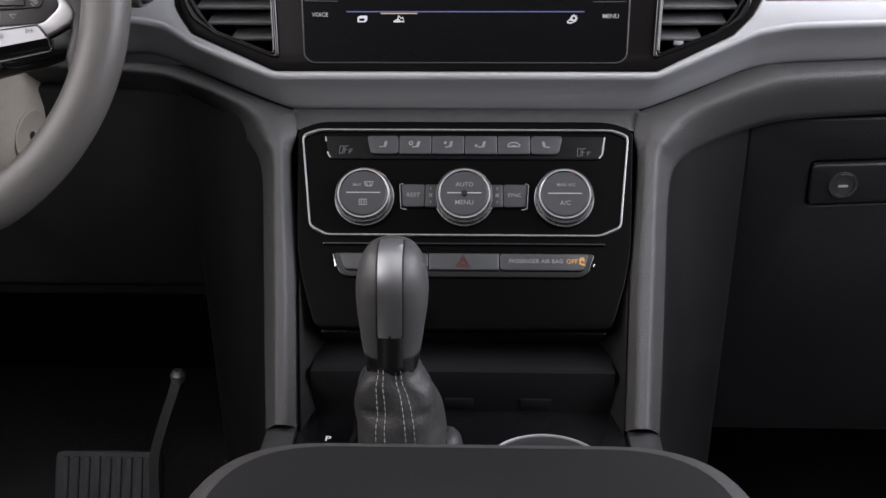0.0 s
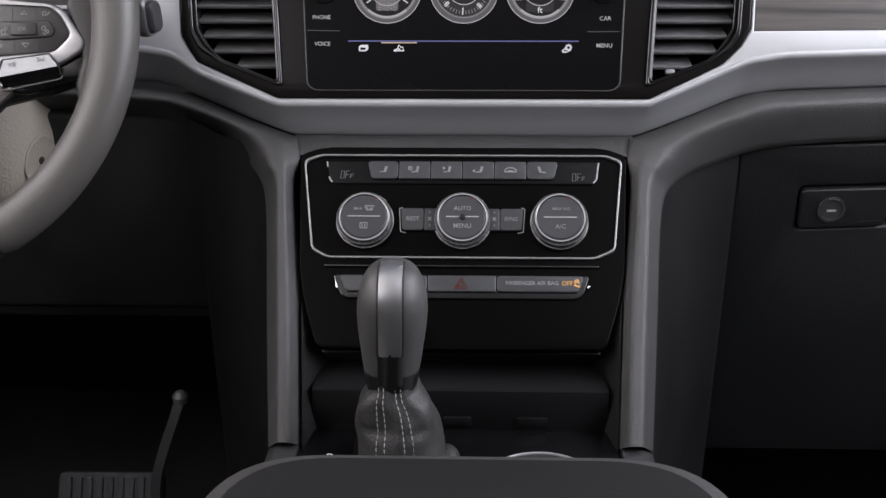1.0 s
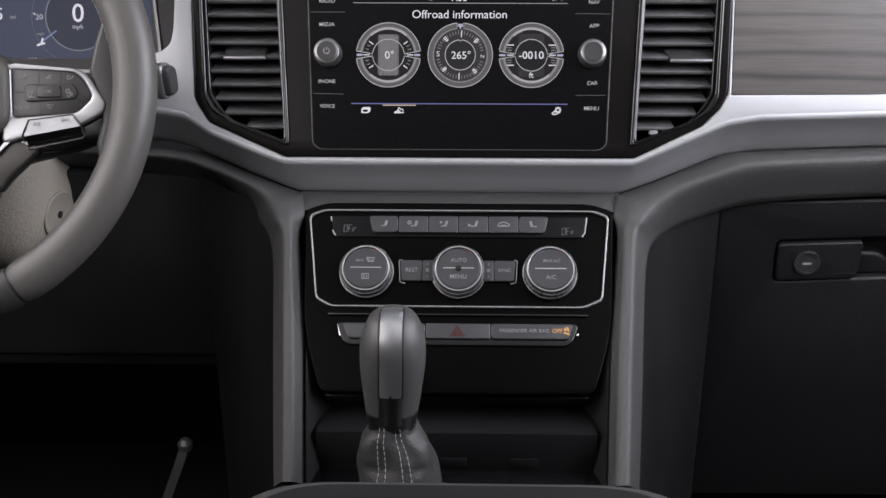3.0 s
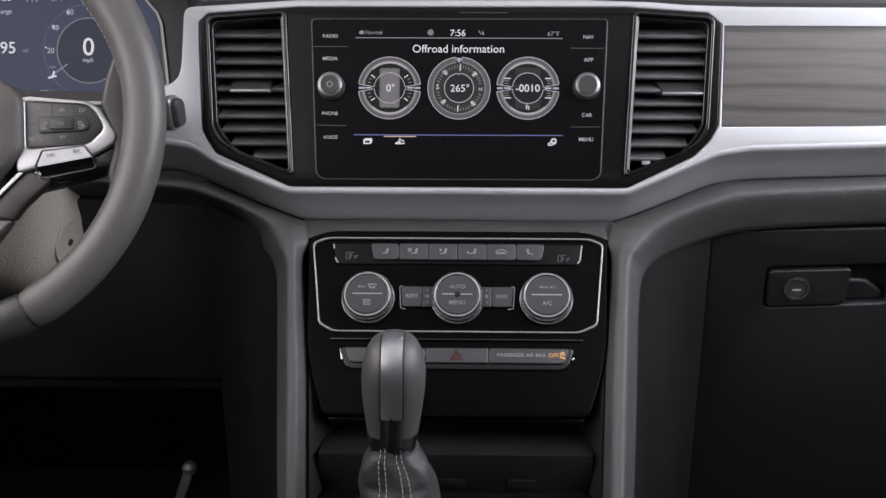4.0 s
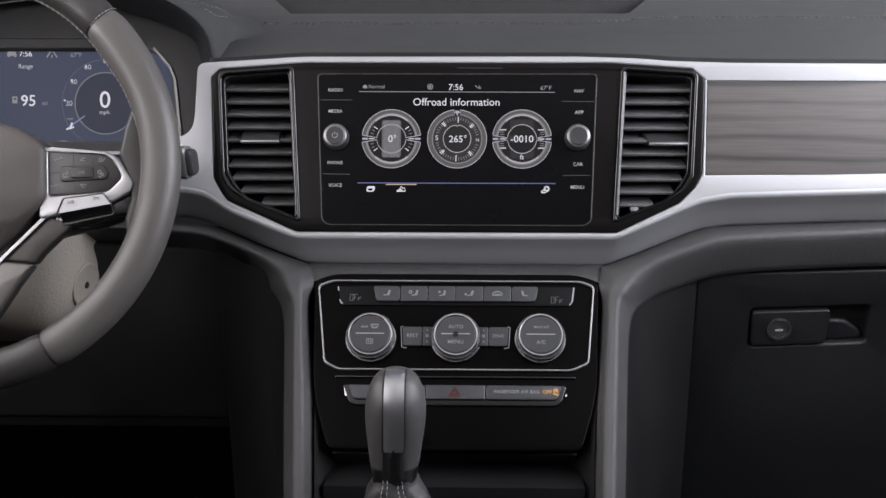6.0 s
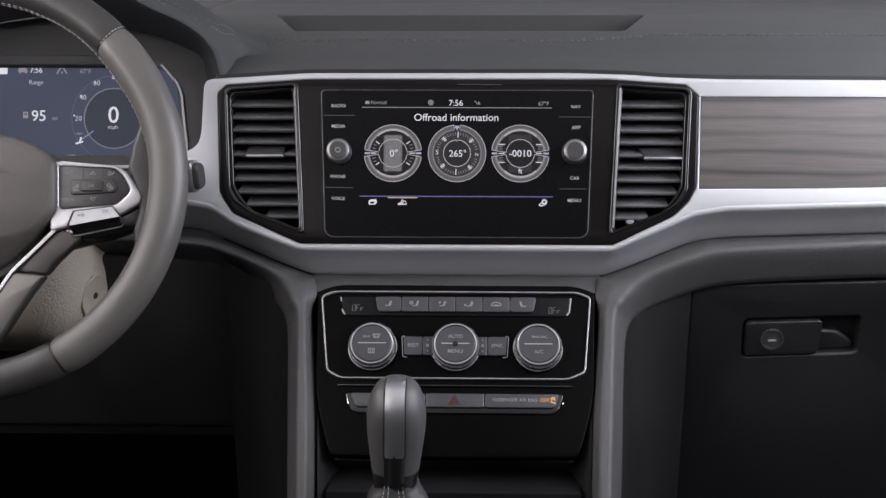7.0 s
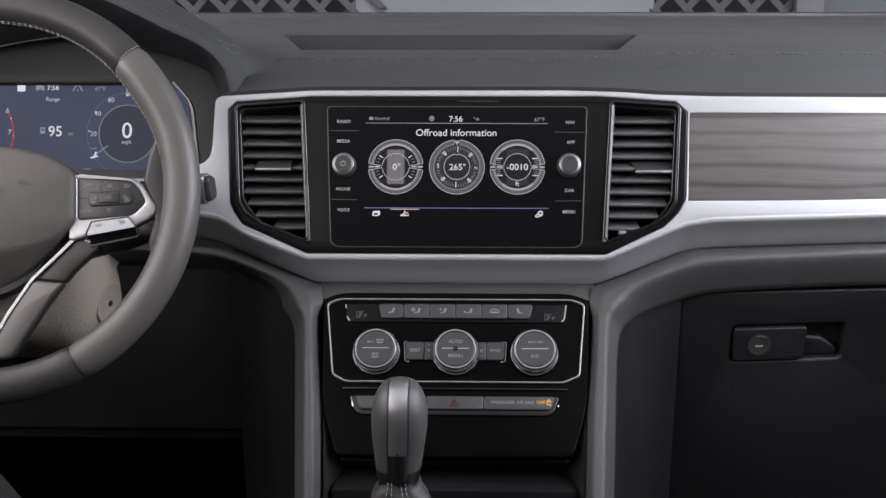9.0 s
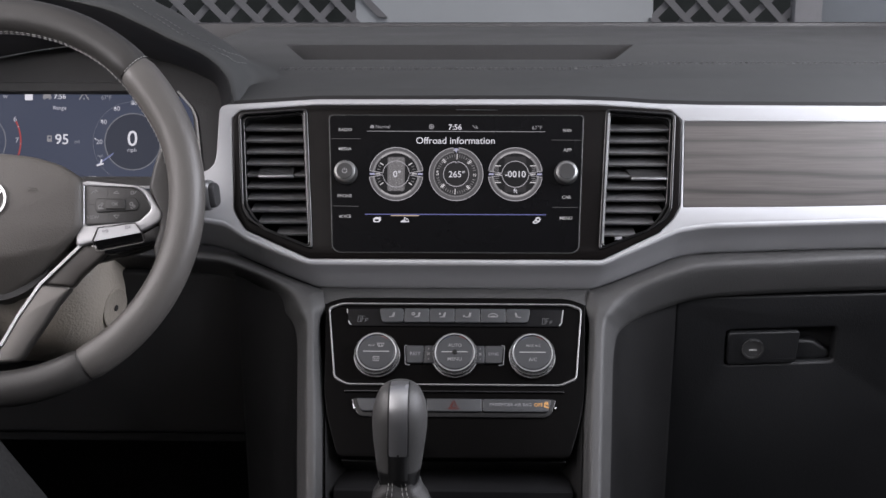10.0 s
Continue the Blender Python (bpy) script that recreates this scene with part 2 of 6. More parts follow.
def strip(lines, width, m, lift=0.0, thick=0.0003):
    """Ribbons of a width along 2D lines, laid on the frame m."""
    bm = bmesh.new()
    for pts in lines:
        pts = [Vector((p[0], p[1])) for p in pts]
        n = len(pts)
        sides = []
        for i, p in enumerate(pts):
            d = (pts[min(i + 1, n - 1)] - pts[max(i - 1, 0)]).normalized()
            o = Vector((-d.y, d.x)) * width / 2
            sides.append([bm.verts.new(m @ Vector((*q, h))) for q in (p + o, p - o) for h in (lift, lift + thick)])
        for a, b in zip(sides, sides[1:]):
            for i, j in ((0, 1), (1, 3), (3, 2), (2, 0)):
                bm.faces.new((a[i], a[j], b[j], b[i]))
        for e in (sides[0], sides[-1]):
            bm.faces.new((e[0], e[1], e[3], e[2]))
    return bm


def arc(cx, cy, r, a0=0, a1=360, n=40):
    return [(cx + r * math.cos(radians(a0 + (a1 - a0) * k / n)), cy + r * math.sin(radians(a0 + (a1 - a0) * k / n))) for k in range(n + 1)]


def words(name, text, x, v, width, m, mat, parent, lift=0.0004, height=0.0, bold=0.004):
    """Text centred at (x, v) of the frame m, as wide as given."""
    cu = bpy.data.curves.new(name, "FONT")
    cu.body, cu.extrude, cu.resolution_u, cu.offset = text, 0.004, 3, bold
    ob = bpy.data.objects.new(name, cu)
    mesh = bpy.data.meshes.new_from_object(ob)
    bpy.data.objects.remove(ob)
    bpy.data.curves.remove(cu)
    mesh.name = name
    co = np.empty(len(mesh.vertices) * 3)
    mesh.vertices.foreach_get("co", co)
    co = co.reshape(-1, 3)
    lo, hi = co.min(0), co.max(0)
    s = width / (hi[0] - lo[0])
    sy = height / (hi[1] - lo[1]) if height else s
    mesh.transform(m @ Matrix.Translation((x, v, lift)) @ Matrix.Diagonal((s, sy, 0.02, 1)) @ Matrix.Translation((-(lo[0] + hi[0]) / 2, -(lo[1] + hi[1]) / 2, 0)))
    return finish(name, mesh, mat, parent, smooth=False)


def stitches(line, length, gap, r, offset=None):
    """Short threads one after another along a 3D line."""
    bm = bmesh.new()
    pts = [Vector(p) for p in line]
    cum = [0.0]
    for a, b in zip(pts, pts[1:]):
        cum.append(cum[-1] + (b - a).length)

    def at(s):
        for i in range(len(pts) - 1):
            if s <= cum[i + 1]:
                return pts[i].lerp(pts[i + 1], (s - cum[i]) / max(cum[i + 1] - cum[i], 1e-9))
        return pts[-1]
    s = 0.0
    while s + length < cum[-1]:
        a, b = at(s), at(s + length)
        d = (b - a).normalized()
        side = d.orthogonal().normalized()
        up = d.cross(side)
        rings = []
        for p, q in ((a, 0.4), (a.lerp(b, 0.25), 1), (a.lerp(b, 0.75), 1), (b, 0.4)):
            rings.append([bm.verts.new(p + (side * math.cos(k * 2.094) + up * math.sin(k * 2.094)) * r * q) for k in range(3)])
        for x, y in zip(rings, rings[1:]):
            for k in range(3):
                bm.faces.new((x[k], x[(k + 1) % 3], y[(k + 1) % 3], y[k]))
        bm.faces.new(rings[0])
        bm.faces.new(rings[-1])
        s += length + gap
    return bm


def mirror(pts):
    return [(-p[0], *p[1:]) for p in pts]


# ---- cabin shell ----
def shell():
    def wall(name, lo, hi, mat, label):
        ob = part(name, box(lo, hi, bevel=0.004), mat, None, smooth=False)
        tagged(ob, label, "car interior", kind="structure")
    wall("floor", (-0.8, -1.5, 0.04), (0.8, 1.5, 0.10), CARPET, "black carpeted car floor in the footwells")
    wall("wall_front", (-0.8, 1.5, 0.04), (0.8, 1.54, 0.9), DEEP, "black firewall behind the footwells")
    for s, n in ((-1, "wall_left"), (1, "wall_right")):
        a, b = sorted((s * 0.80, s * 0.86))
        wall(n, (a, -0.62, 0.04), (b, 1.54, SILL - (0.05 if s < 0 else 0.0)), PLASTIC, "dark lower car door panel under the window")
        wall(n, (a, -1.5, 0.04), (b, -0.62, SILL), PLASTIC, "dark lower panel beside the rear seats")
        wall("trim", (a, -0.74, 0.93), (b, -0.62, 1.34), HEADLINER, "pale roof pillar trim between the side windows")
        wall("trim", (a, -1.5, 0.93), (b, -1.36, 1.34), HEADLINER, "pale roof pillar trim at the back")
    wall("wall_back", (-0.86, -1.56, 0.04), (0.86, -1.5, 1.34), PLASTIC, "dark rear of the cabin")
    wall("ceiling", (-0.86, -1.56, 1.34), (0.86, 0.80, 1.39), HEADLINER, "pale grey cloth headliner")
    # windscreen
    w = loft([[(-0.74, 1.44, 0.915), (0.74, 1.44, 0.915)], [(-0.62, 0.80, 1.37), (0.62, 0.80, 1.37)]])
    ws = part("window_1", w, GLASS, None, smooth=False)
    ws.visible_shadow = False
    tagged(ws, "clear raked windscreen above the dashboard", "windscreen", kind="structure")
    for s in (-1, 1):
        rows = []
        for y, z, x in ((1.50, 0.88, 0.80), (0.78, 1.38, 0.66)):
            rows.append([(s * (x - 0.03), y - 0.03, z), (s * (x + 0.05), y - 0.03, z), (s * (x + 0.05), y + 0.05, z), (s * (x - 0.03), y + 0.05, z)])
        tagged(part("trim", loft(rows, True, True), HEADLINER, None, smooth=False), "grey trim on the raked windscreen pillar", "pillar trim", kind="structure")
    tagged(part("trim", box((-0.8, 1.405, 0.86), (0.8, 1.50, 0.921), bevel=0.004), DEEP, None), "black cowl strip at the foot of the windscreen", "cowl", kind="structure")


SILL = 0.95
shell()

# ---- dashboard ----
TRIM_TOP = [(-0.2286, 0.1399), (-0.1791, 0.1433), (-0.1353, 0.1461), (0.1047, 0.1463), (0.1589, 0.1446), (0.1858, 0.1424), (0.2397, 0.1408), (0.4102, 0.1399), (0.78, 0.139)]
CREASE = [(-0.262, 0.0270), (-0.2386, 0.0253), (-0.2194, 0.0221), (-0.1973, 0.0075), (-0.14, -0.0145), (0.1384, -0.0145), (0.2106, 0.0172), (0.2373, 0.0216), (0.4057, 0.0271), (0.78, 0.031)]
CHIN = [(-0.75, 0.012), (-0.2408, 0.0100), (-0.2189, 0.0036), (-0.175, -0.0157), (-0.1316, -0.0322), (0.1302, -0.0331), (0.1569, -0.0233), (0.2103, -0.0016), (0.2369, 0.0028), (0.3163, 0.0058), (0.405, 0.0083), (0.78, 0.011)]
BEZEL = [(-0.2155, 0.1259), (-0.208, 0.1332), (-0.1351, 0.1383), (0.1351, 0.1383), (0.2046, 0.1336), (0.2157, 0.1236), (0.2121, 0.0415), (0.2055, 0.0291), (0.1919, 0.0155), (0.1384, -0.0105), (-0.1384, -0.0105), (-0.1992, 0.0167), (-0.2065, 0.0275), (-0.2112, 0.0363)]
VENT = [(-0.2065, 0.1235), (-0.2035, 0.1275), (-0.1459, 0.1316), (-0.1375, 0.0004), (-0.1813, 0.0175), (-0.1945, 0.0285), (-0.2015, 0.0400)]
WOOD_OUT = [(0.2178, 0.1230), (0.74, 0.1208), (0.74, 0.0445), (0.4064, 0.0427), (0.3174, 0.0408), (0.2150, 0.0399)]


def along(line, x):
    for a, b in zip(line, line[1:]):
        if a[0] <= x <= b[0]:
            return a[1] + (b[1] - a[1]) * (x - a[0]) / (b[0] - a[0])
    return line[0][1] if x < line[0][0] else line[-1][1]


def soft_along(line, x, r=0.012):
    return sum(along(line, x + r * k / 3) * w for k, w in ((-3, 1), (-2, 2), (-1, 3), (0, 4), (1, 3), (2, 2), (3, 1))) / 16


def grid_x(a, b, n):
    return [a + (b - a) * k / n for k in range(n + 1)]


dash = thing("dashboard", (0, 1.0, 0.6), "dark grey grained car dashboard with a satin silver trim band", "dashboard")


def dash_top_height(x, y):
    p = PD(0, soft_along(TRIM_TOP, max(x, -0.226)), 0.0)
    y0, z0 = p.y + 0.004, p.z - 0.004
    zs = [(y0, z0), (y0 + 0.004, z0 + 0.006), (y0 + 0.02, z0 + 0.0115), (0.96, 0.8765), (1.0, 0.8830), (1.03, 0.8890), (1.13, 0.9030), (1.20, 0.9085), (1.42, 0.9165)]
    for (ya, za), (yb, zb) in zip(zs, zs[1:]):
        if y <= yb:
            f = max(0.0, (y - ya) / max(yb - ya, 1e-6))
            return za + (zb - za) * f
    return zs[-1][1]


def build_dash_top():
    xs = grid_x(-0.23, 0.79, 204)
    rows = []
    sunk = []
    ny = 110
    for k in range(ny + 1):
        f = k / ny
        row = []
        for x in xs:
            p = PD(0, soft_along(TRIM_TOP, max(x, -0.226)), 0.0)
            y0 = p.y + 0.004
            y = y0 + (1.42 - y0) * (f ** 1.25)
            w = max(0.0, min(1.0, (0.42 - abs(x)) / 0.2))
            k2 = max(-0.02, min(0.12, y - 1.045))
            xx = x * (1 + 2.2 * k2 * w)
            z = dash_top_height(x, y)
            ix = max(0.0, min(1.0, (0.1675 - abs(x)) / 0.003))
            iy = max(0.0, min(1.0, (y - 1.042) / 0.005, (1.128 - y) / 0.005))
            z -= 0.030 * ix * iy
            row.append((xx, y, z))
        rows.append(row)
        sunk.append([0.030 * max(0.0, min(1.0, (0.1675 - abs(x)) / 0.003)) * max(0.0, min(1.0, (p[1] - 1.042) / 0.005, (1.128 - p[1]) / 0.005)) > 0.0005 for x, p in zip(xs, row)])
    skin, well = bmesh.new(), bmesh.new()
    for target, want in ((skin, False), (well, True)):
        vs = {}
        for j in range(ny):
            for i in range(len(xs) - 1):
                quad = ((j, i), (j, i + 1), (j + 1, i + 1), (j + 1, i))
                if any(sunk[a][b] for a, b in quad) != want:
                    continue
                target.faces.new([vs.setdefault(q, None) or vs.update({q: target.verts.new(rows[q[0]][q[1]])}) or vs[q] for q in quad])
    part("dash_top", skin, TOP, dash, "soft grey dash top", sharp=50)
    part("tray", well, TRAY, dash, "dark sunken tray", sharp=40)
    # seam with small stitches across the top
    def seam_y(x):
        f = max(0.0, min(1.0, (x - 0.10) / 0.12))
        f = f * f * (3 - 2 * f)
        return 0.998 + 0.022 * f
    for d in (0.0, 0.006):
        line = [(x, seam_y(x) + d, dash_top_height(x, seam_y(x) + d) + 0.0005) for x in grid_x(-0.19, 0.78, 160)]
        tagged(part("stitching", stitches(line, 0.0042, 0.0018, 0.0005), THREAD_DARK, dash, "rows of grey stitches"), kind="stuff")


def build_gap():
    rows = [[], [], [], []]
    for x in grid_x(-0.215, 0.775, 160):
        v = soft_along(TRIM_TOP, x)
        for k, (dv, o) in enumerate(((-0.0030, -0.006), (-0.0026, 0.0), (0.0026, 0.0), (0.0026, -0.008))):
            rows[k].append(PD(x, v + dv, o))
    part("trim_gap", loft(rows), SIDE_BLACK, dash, "dark gap between the trim and the dash top")


build_gap()
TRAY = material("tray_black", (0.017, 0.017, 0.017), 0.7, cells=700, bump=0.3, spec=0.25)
build_dash_top()


def build_trim():
    outer = [(x, v - 0.0018) for x, v in TRIM_TOP] + list(reversed(CREASE)) + [(-0.262, 0.0700), (-0.248, 0.0715), (-0.2385, 0.0740), (-0.2320, 0.0800), (-0.2300, 0.0900)]
    outer[0] = (-0.2286, 0.1385)
    flatloop = flat([rounded(outer, 0.008, 4), [(x * 1.0005, v) for x, v in BEZEL], WOOD_OUT], -0.010, 0.004, MD, 0.0016, 2)
    part("trim_band", flatloop, SILVER, dash, "satin silver trim band")
    xs = sorted(set(grid_x(-0.262, 0.78, 240) + [p[0] for p in CREASE]))
    rows = []
    for dv, f, o in ((0.0034, 0, 0.0030), (0.0030, 0, 0.0042), (0.0012, 0, 0.0043), (-0.0004, 0, 0.0040), (-0.0017, 0, 0.0032), (-0.0026, 0, 0.0020), (0, 0.3, -0.0060), (0, 0.6, -0.0135), (0, 0.93, -0.0225), (0, 1.0, -0.0250), (0, 1.0, -0.038)):
        row = []
        for x in xs:
            a, b = soft_along(CREASE, x, 0.006), soft_along(CHIN, x, 0.008)
            row.append(PD(x, a + dv + (b - 0.0032 - a) * f, o))
        rows.append(row)
    part("trim_underside", loft(rows), SILVER, dash, "rounded lower face of the silver trim band", sharp=70)
    w = flat([[(x + (0.0003 if x < 0.3 else 0), v) for x, v in WOOD_OUT]], -0.012, 0.0028, MD, 0.0005, 1)
    part("wood_panel", w, WOOD, dash, "grey wood-grain inlay")


build_trim()


def build_dash_body(side):
    """Grained pillar beside the centre stack that sweeps out into the lower dash roll."""
    st = []
    wide = 0.0018 if side < 0 else 0.0
    for v, i0, i1, r, o, d in ((-0.139, 0.1090, 0.1160, 0.1252, 0.1352, -0.0150), (-0.098, 0.1117, 0.1185, 0.1277, 0.1386, -0.0150), (-0.058, 0.1144, 0.1210, 0.1304, 0.1418, -0.0150), (-0.017, 0.1174, 0.1241, 0.1334, 0.1446, -0.0150), (0.025, 0.1228, 0.1280, 0.1362, 0.1476, -0.0150)):
        st.append((PC(i0 + wide, v, -0.006), PC(i1 + wide, v, 0.007), PC(r, v, 0.007), PC(o, v, d)))
    st.append((PC(0.1262 + wide, 0.060, -0.004), PC(0.1306 + wide, 0.060, 0.006), PC(0.1388, 0.058, 0.0068), PC(0.1510 - wide, 0.0520, -0.0140)))
    tail = [
        (PC(0.1237, 0.0775, -0.001), (0.1440, 0.8175, 0.6690), (0.158, 0.8345, 0.6492)),
        ((0.1275, 0.846, 0.6815), (0.1506, 0.823, 0.6755), (0.170, 0.844, 0.655)),
        (PD(0.1302, -0.0363, -0.0242), (0.1616, 0.830, 0.6857), (0.187, 0.848, 0.6615)),
        (PD(0.1569, -0.0265, -0.0242), (0.185, 0.835, 0.696), (0.200, 0.851, 0.665)),
        (PD(0.2103, -0.0048, -0.0242), (0.212, 0.838, 0.705), (0.217, 0.853, 0.671)),
        (PD(0.2369, -0.0004, -0.0242), (0.238, 0.840, 0.711), (0.242, 0.853, 0.677)),
        (PD(0.3163, 0.0026, -0.0242), (0.316, 0.840, 0.715), (0.316, 0.853, 0.681)),
        (PD(0.405, 0.0051, -0.0242), (0.405, 0.840, 0.720), (0.408, 0.853, 0.685)),
        (PD(0.58, 0.0063, -0.0242), (0.58, 0.840, 0.721), (0.58, 0.853, 0.687)),
        (PD(0.78, 0.0078, -0.0242), (0.78, 0.840, 0.722), (0.78, 0.853, 0.690)),
    ]
    for k, (a, r, o) in enumerate(tail):
        a, r, o = Vector(a), Vector(r), Vector(o)
        if side < 0 and k < 4:
            o = o + (Vector((-0.0045, -0.001, 0.0045)), Vector((-0.006, -0.002, 0.006)), Vector((-0.006, -0.001, 0.0035)), Vector((-0.003, 0, 0.0)))[k]
        if side < 0 and k > 0:
            f = min(1.0, k / 3)
            r = r.lerp(a, 0.30 * f)
            f = min(1.0, k / 5) ** 2 * (3 - 2 * min(1.0, k / 5))
            o = o.lerp(r + Vector((0, 0.030, -0.021)), f)
        if k > 1:
            a = a + Vector((0, 0.001, -0.0012))
        st.append((a, a.lerp(r, 0.5) + Vector((0, -0.0025, 0.0025)), r, o))
    tracks = []
    for k in range(4):
        tracks.append(smooth_line([s[k] for s in st], 150))
    for k in (2, 3):
        for turn in range((60 if side > 0 else 110) if k == 3 else 12):
            line = tracks[k]
            tracks[k] = line[:10] + [(line[i - 1] + line[i] * 2 + line[i + 1]) / 4 for i in range(10, 140)] + line[140:]
    back = Vector((0, 0.05, -0.012))
    rows = [[p + Vector((0.0, 0.010, -0.004)) for p in tracks[0]]]
    # round the section: crisp on the pillar, fuller on the sweeping roll
    profiles = []
    for i in range(150):
        soft = min(1.0, max(0.0, (i - 52) / 30))
        sec = [tracks[0][i]]
        for k in range(3):
            sec += [tracks[k][i].lerp(tracks[k + 1][i], f / 6) for f in range(1, 7)]
        for turn in range(1 + int(3 * soft)):
            sec = [sec[0]] + [(sec[j - 1] + sec[j] * 2 + sec[j + 1]) / 4 for j in range(1, len(sec) - 1)] + [sec[-1]]
        profiles.append(sec)
    for j in range(len(profiles[0])):
        rows.append([p[j] for p in profiles])
    rows.append([p + back for p in tracks[3]])
    if side < 0:
        rows = [[Vector((-p.x, p.y, p.z)) for p in r] for r in rows]
    part("dash_roll", loft(rows), SOFT, dash, "grained pillar and lower dash roll", sharp=60)
    # side panel that hangs from the roll, between the pillar and the side gap
    lift = 0.02 if side < 0 else 0.0
    top = smooth_line([(0.1500, 0.825, 0.6435), (0.1565 - lift * 0.2, 0.838, 0.6515 + lift * 0.4), (0.1695 - lift * 0.2, 0.847, 0.657 + lift), (0.1865, 0.851, 0.6635 + lift), (0.200, 0.854, 0.670 + lift), (0.2135, 0.857, 0.676 + lift)], 16)
    left = [Vector((0.1500, 0.825, 0.6435))]
    for v, x, d in ((0.03, 0.1462, -0.0165), (0.0, 0.1438, -0.0160), (-0.04, 0.1410, -0.0160), (-0.09, 0.1374, -0.0160), (-0.139, 0.1335, -0.0160)):
        left.append(PC(x, v, d))
    left.append(Vector((0.1350, 0.70, 0.40)))
    left.append(Vector((0.1350, 0.70, 0.12)))
    right = [Vector((0.2135, 0.857 + 0.045 * f, 0.676 - 0.55 * f)) for f in grid_x(0, 1, 7)]
    side_rows = []
    for f in range(8):
        row = []
        for k, t in enumerate(top):
            u = k / 15
            p = t + (left[f] - left[0]) * (1 - u) + (right[f] - right[0]) * u
            row.append(Vector((side * p.x, p.y, p.z)))
        row.append(row[-1] + Vector((0, 0.05, 0)))
        side_rows.append(row)
    part("console_side", loft(side_rows), SIDE_BLACK, dash, "dark grained side panel under the dash", sharp=60)


for s in (1, -1):
    build_dash_body(s)

part("dash_end", box((-0.79, 0.90, 0.70), (-0.575, 1.42, 0.90), bevel=0.02, seg=3), TOP, dash, "soft dash end beside the instruments")
part("dash_underside", box((-0.79, 0.93, 0.690), (0.79, 1.48, 0.698)), DEEP, dash, "black panel under the dash", smooth=False)

# bridge between the trim and the climate panel
rows = [[], [], [], [], []]
for x in grid_x(-0.1302, 0.1302, 60):
    a = PD(x, -0.0363, -0.0245)
    edge = 0.0865 if abs(x) < 0.106 else 0.0865 - (abs(x) - 0.106) * 0.30
    b = PC(x * 0.955, edge, -0.001)
    rows[0].append(a + Vector((0, 0.02, 0)))
    rows[1].append(a)
    rows[2].append(a.lerp(b, 0.5) + Vector((0, -0.0012, 0.0)))
    rows[3].append(b)
    rows[4].append(b + Vector((0, 0.02, -0.015)))
part("dash_bridge", loft(rows), SOFT, dash, "grained strip over the climate panel", sharp=60)

# instrument hood
LIP = [(-0.2190, 0.8550), (-0.2210, 0.8688), (-0.2245, 0.8809), (-0.2350, 0.8934), (-0.2510, 0.9042), (-0.2779, 0.9166), (-0.3047, 0.9301), (-0.3421, 0.9456), (-0.4045, 0.9560)]
LIP = LIP + [(-0.809 - x, z) for x, z in reversed(LIP[:-1])]
SURR = [(-0.2500, 0.770), (-0.2485, 0.8385), (-0.2499, 0.8592), (-0.2588, 0.8727), (-0.3007, 0.8903), (-0.3593, 0.9019), (-0.4045, 0.9075)]
SURR = SURR + [(-0.809 - x, z) for x, z in reversed(SURR[:-1])]


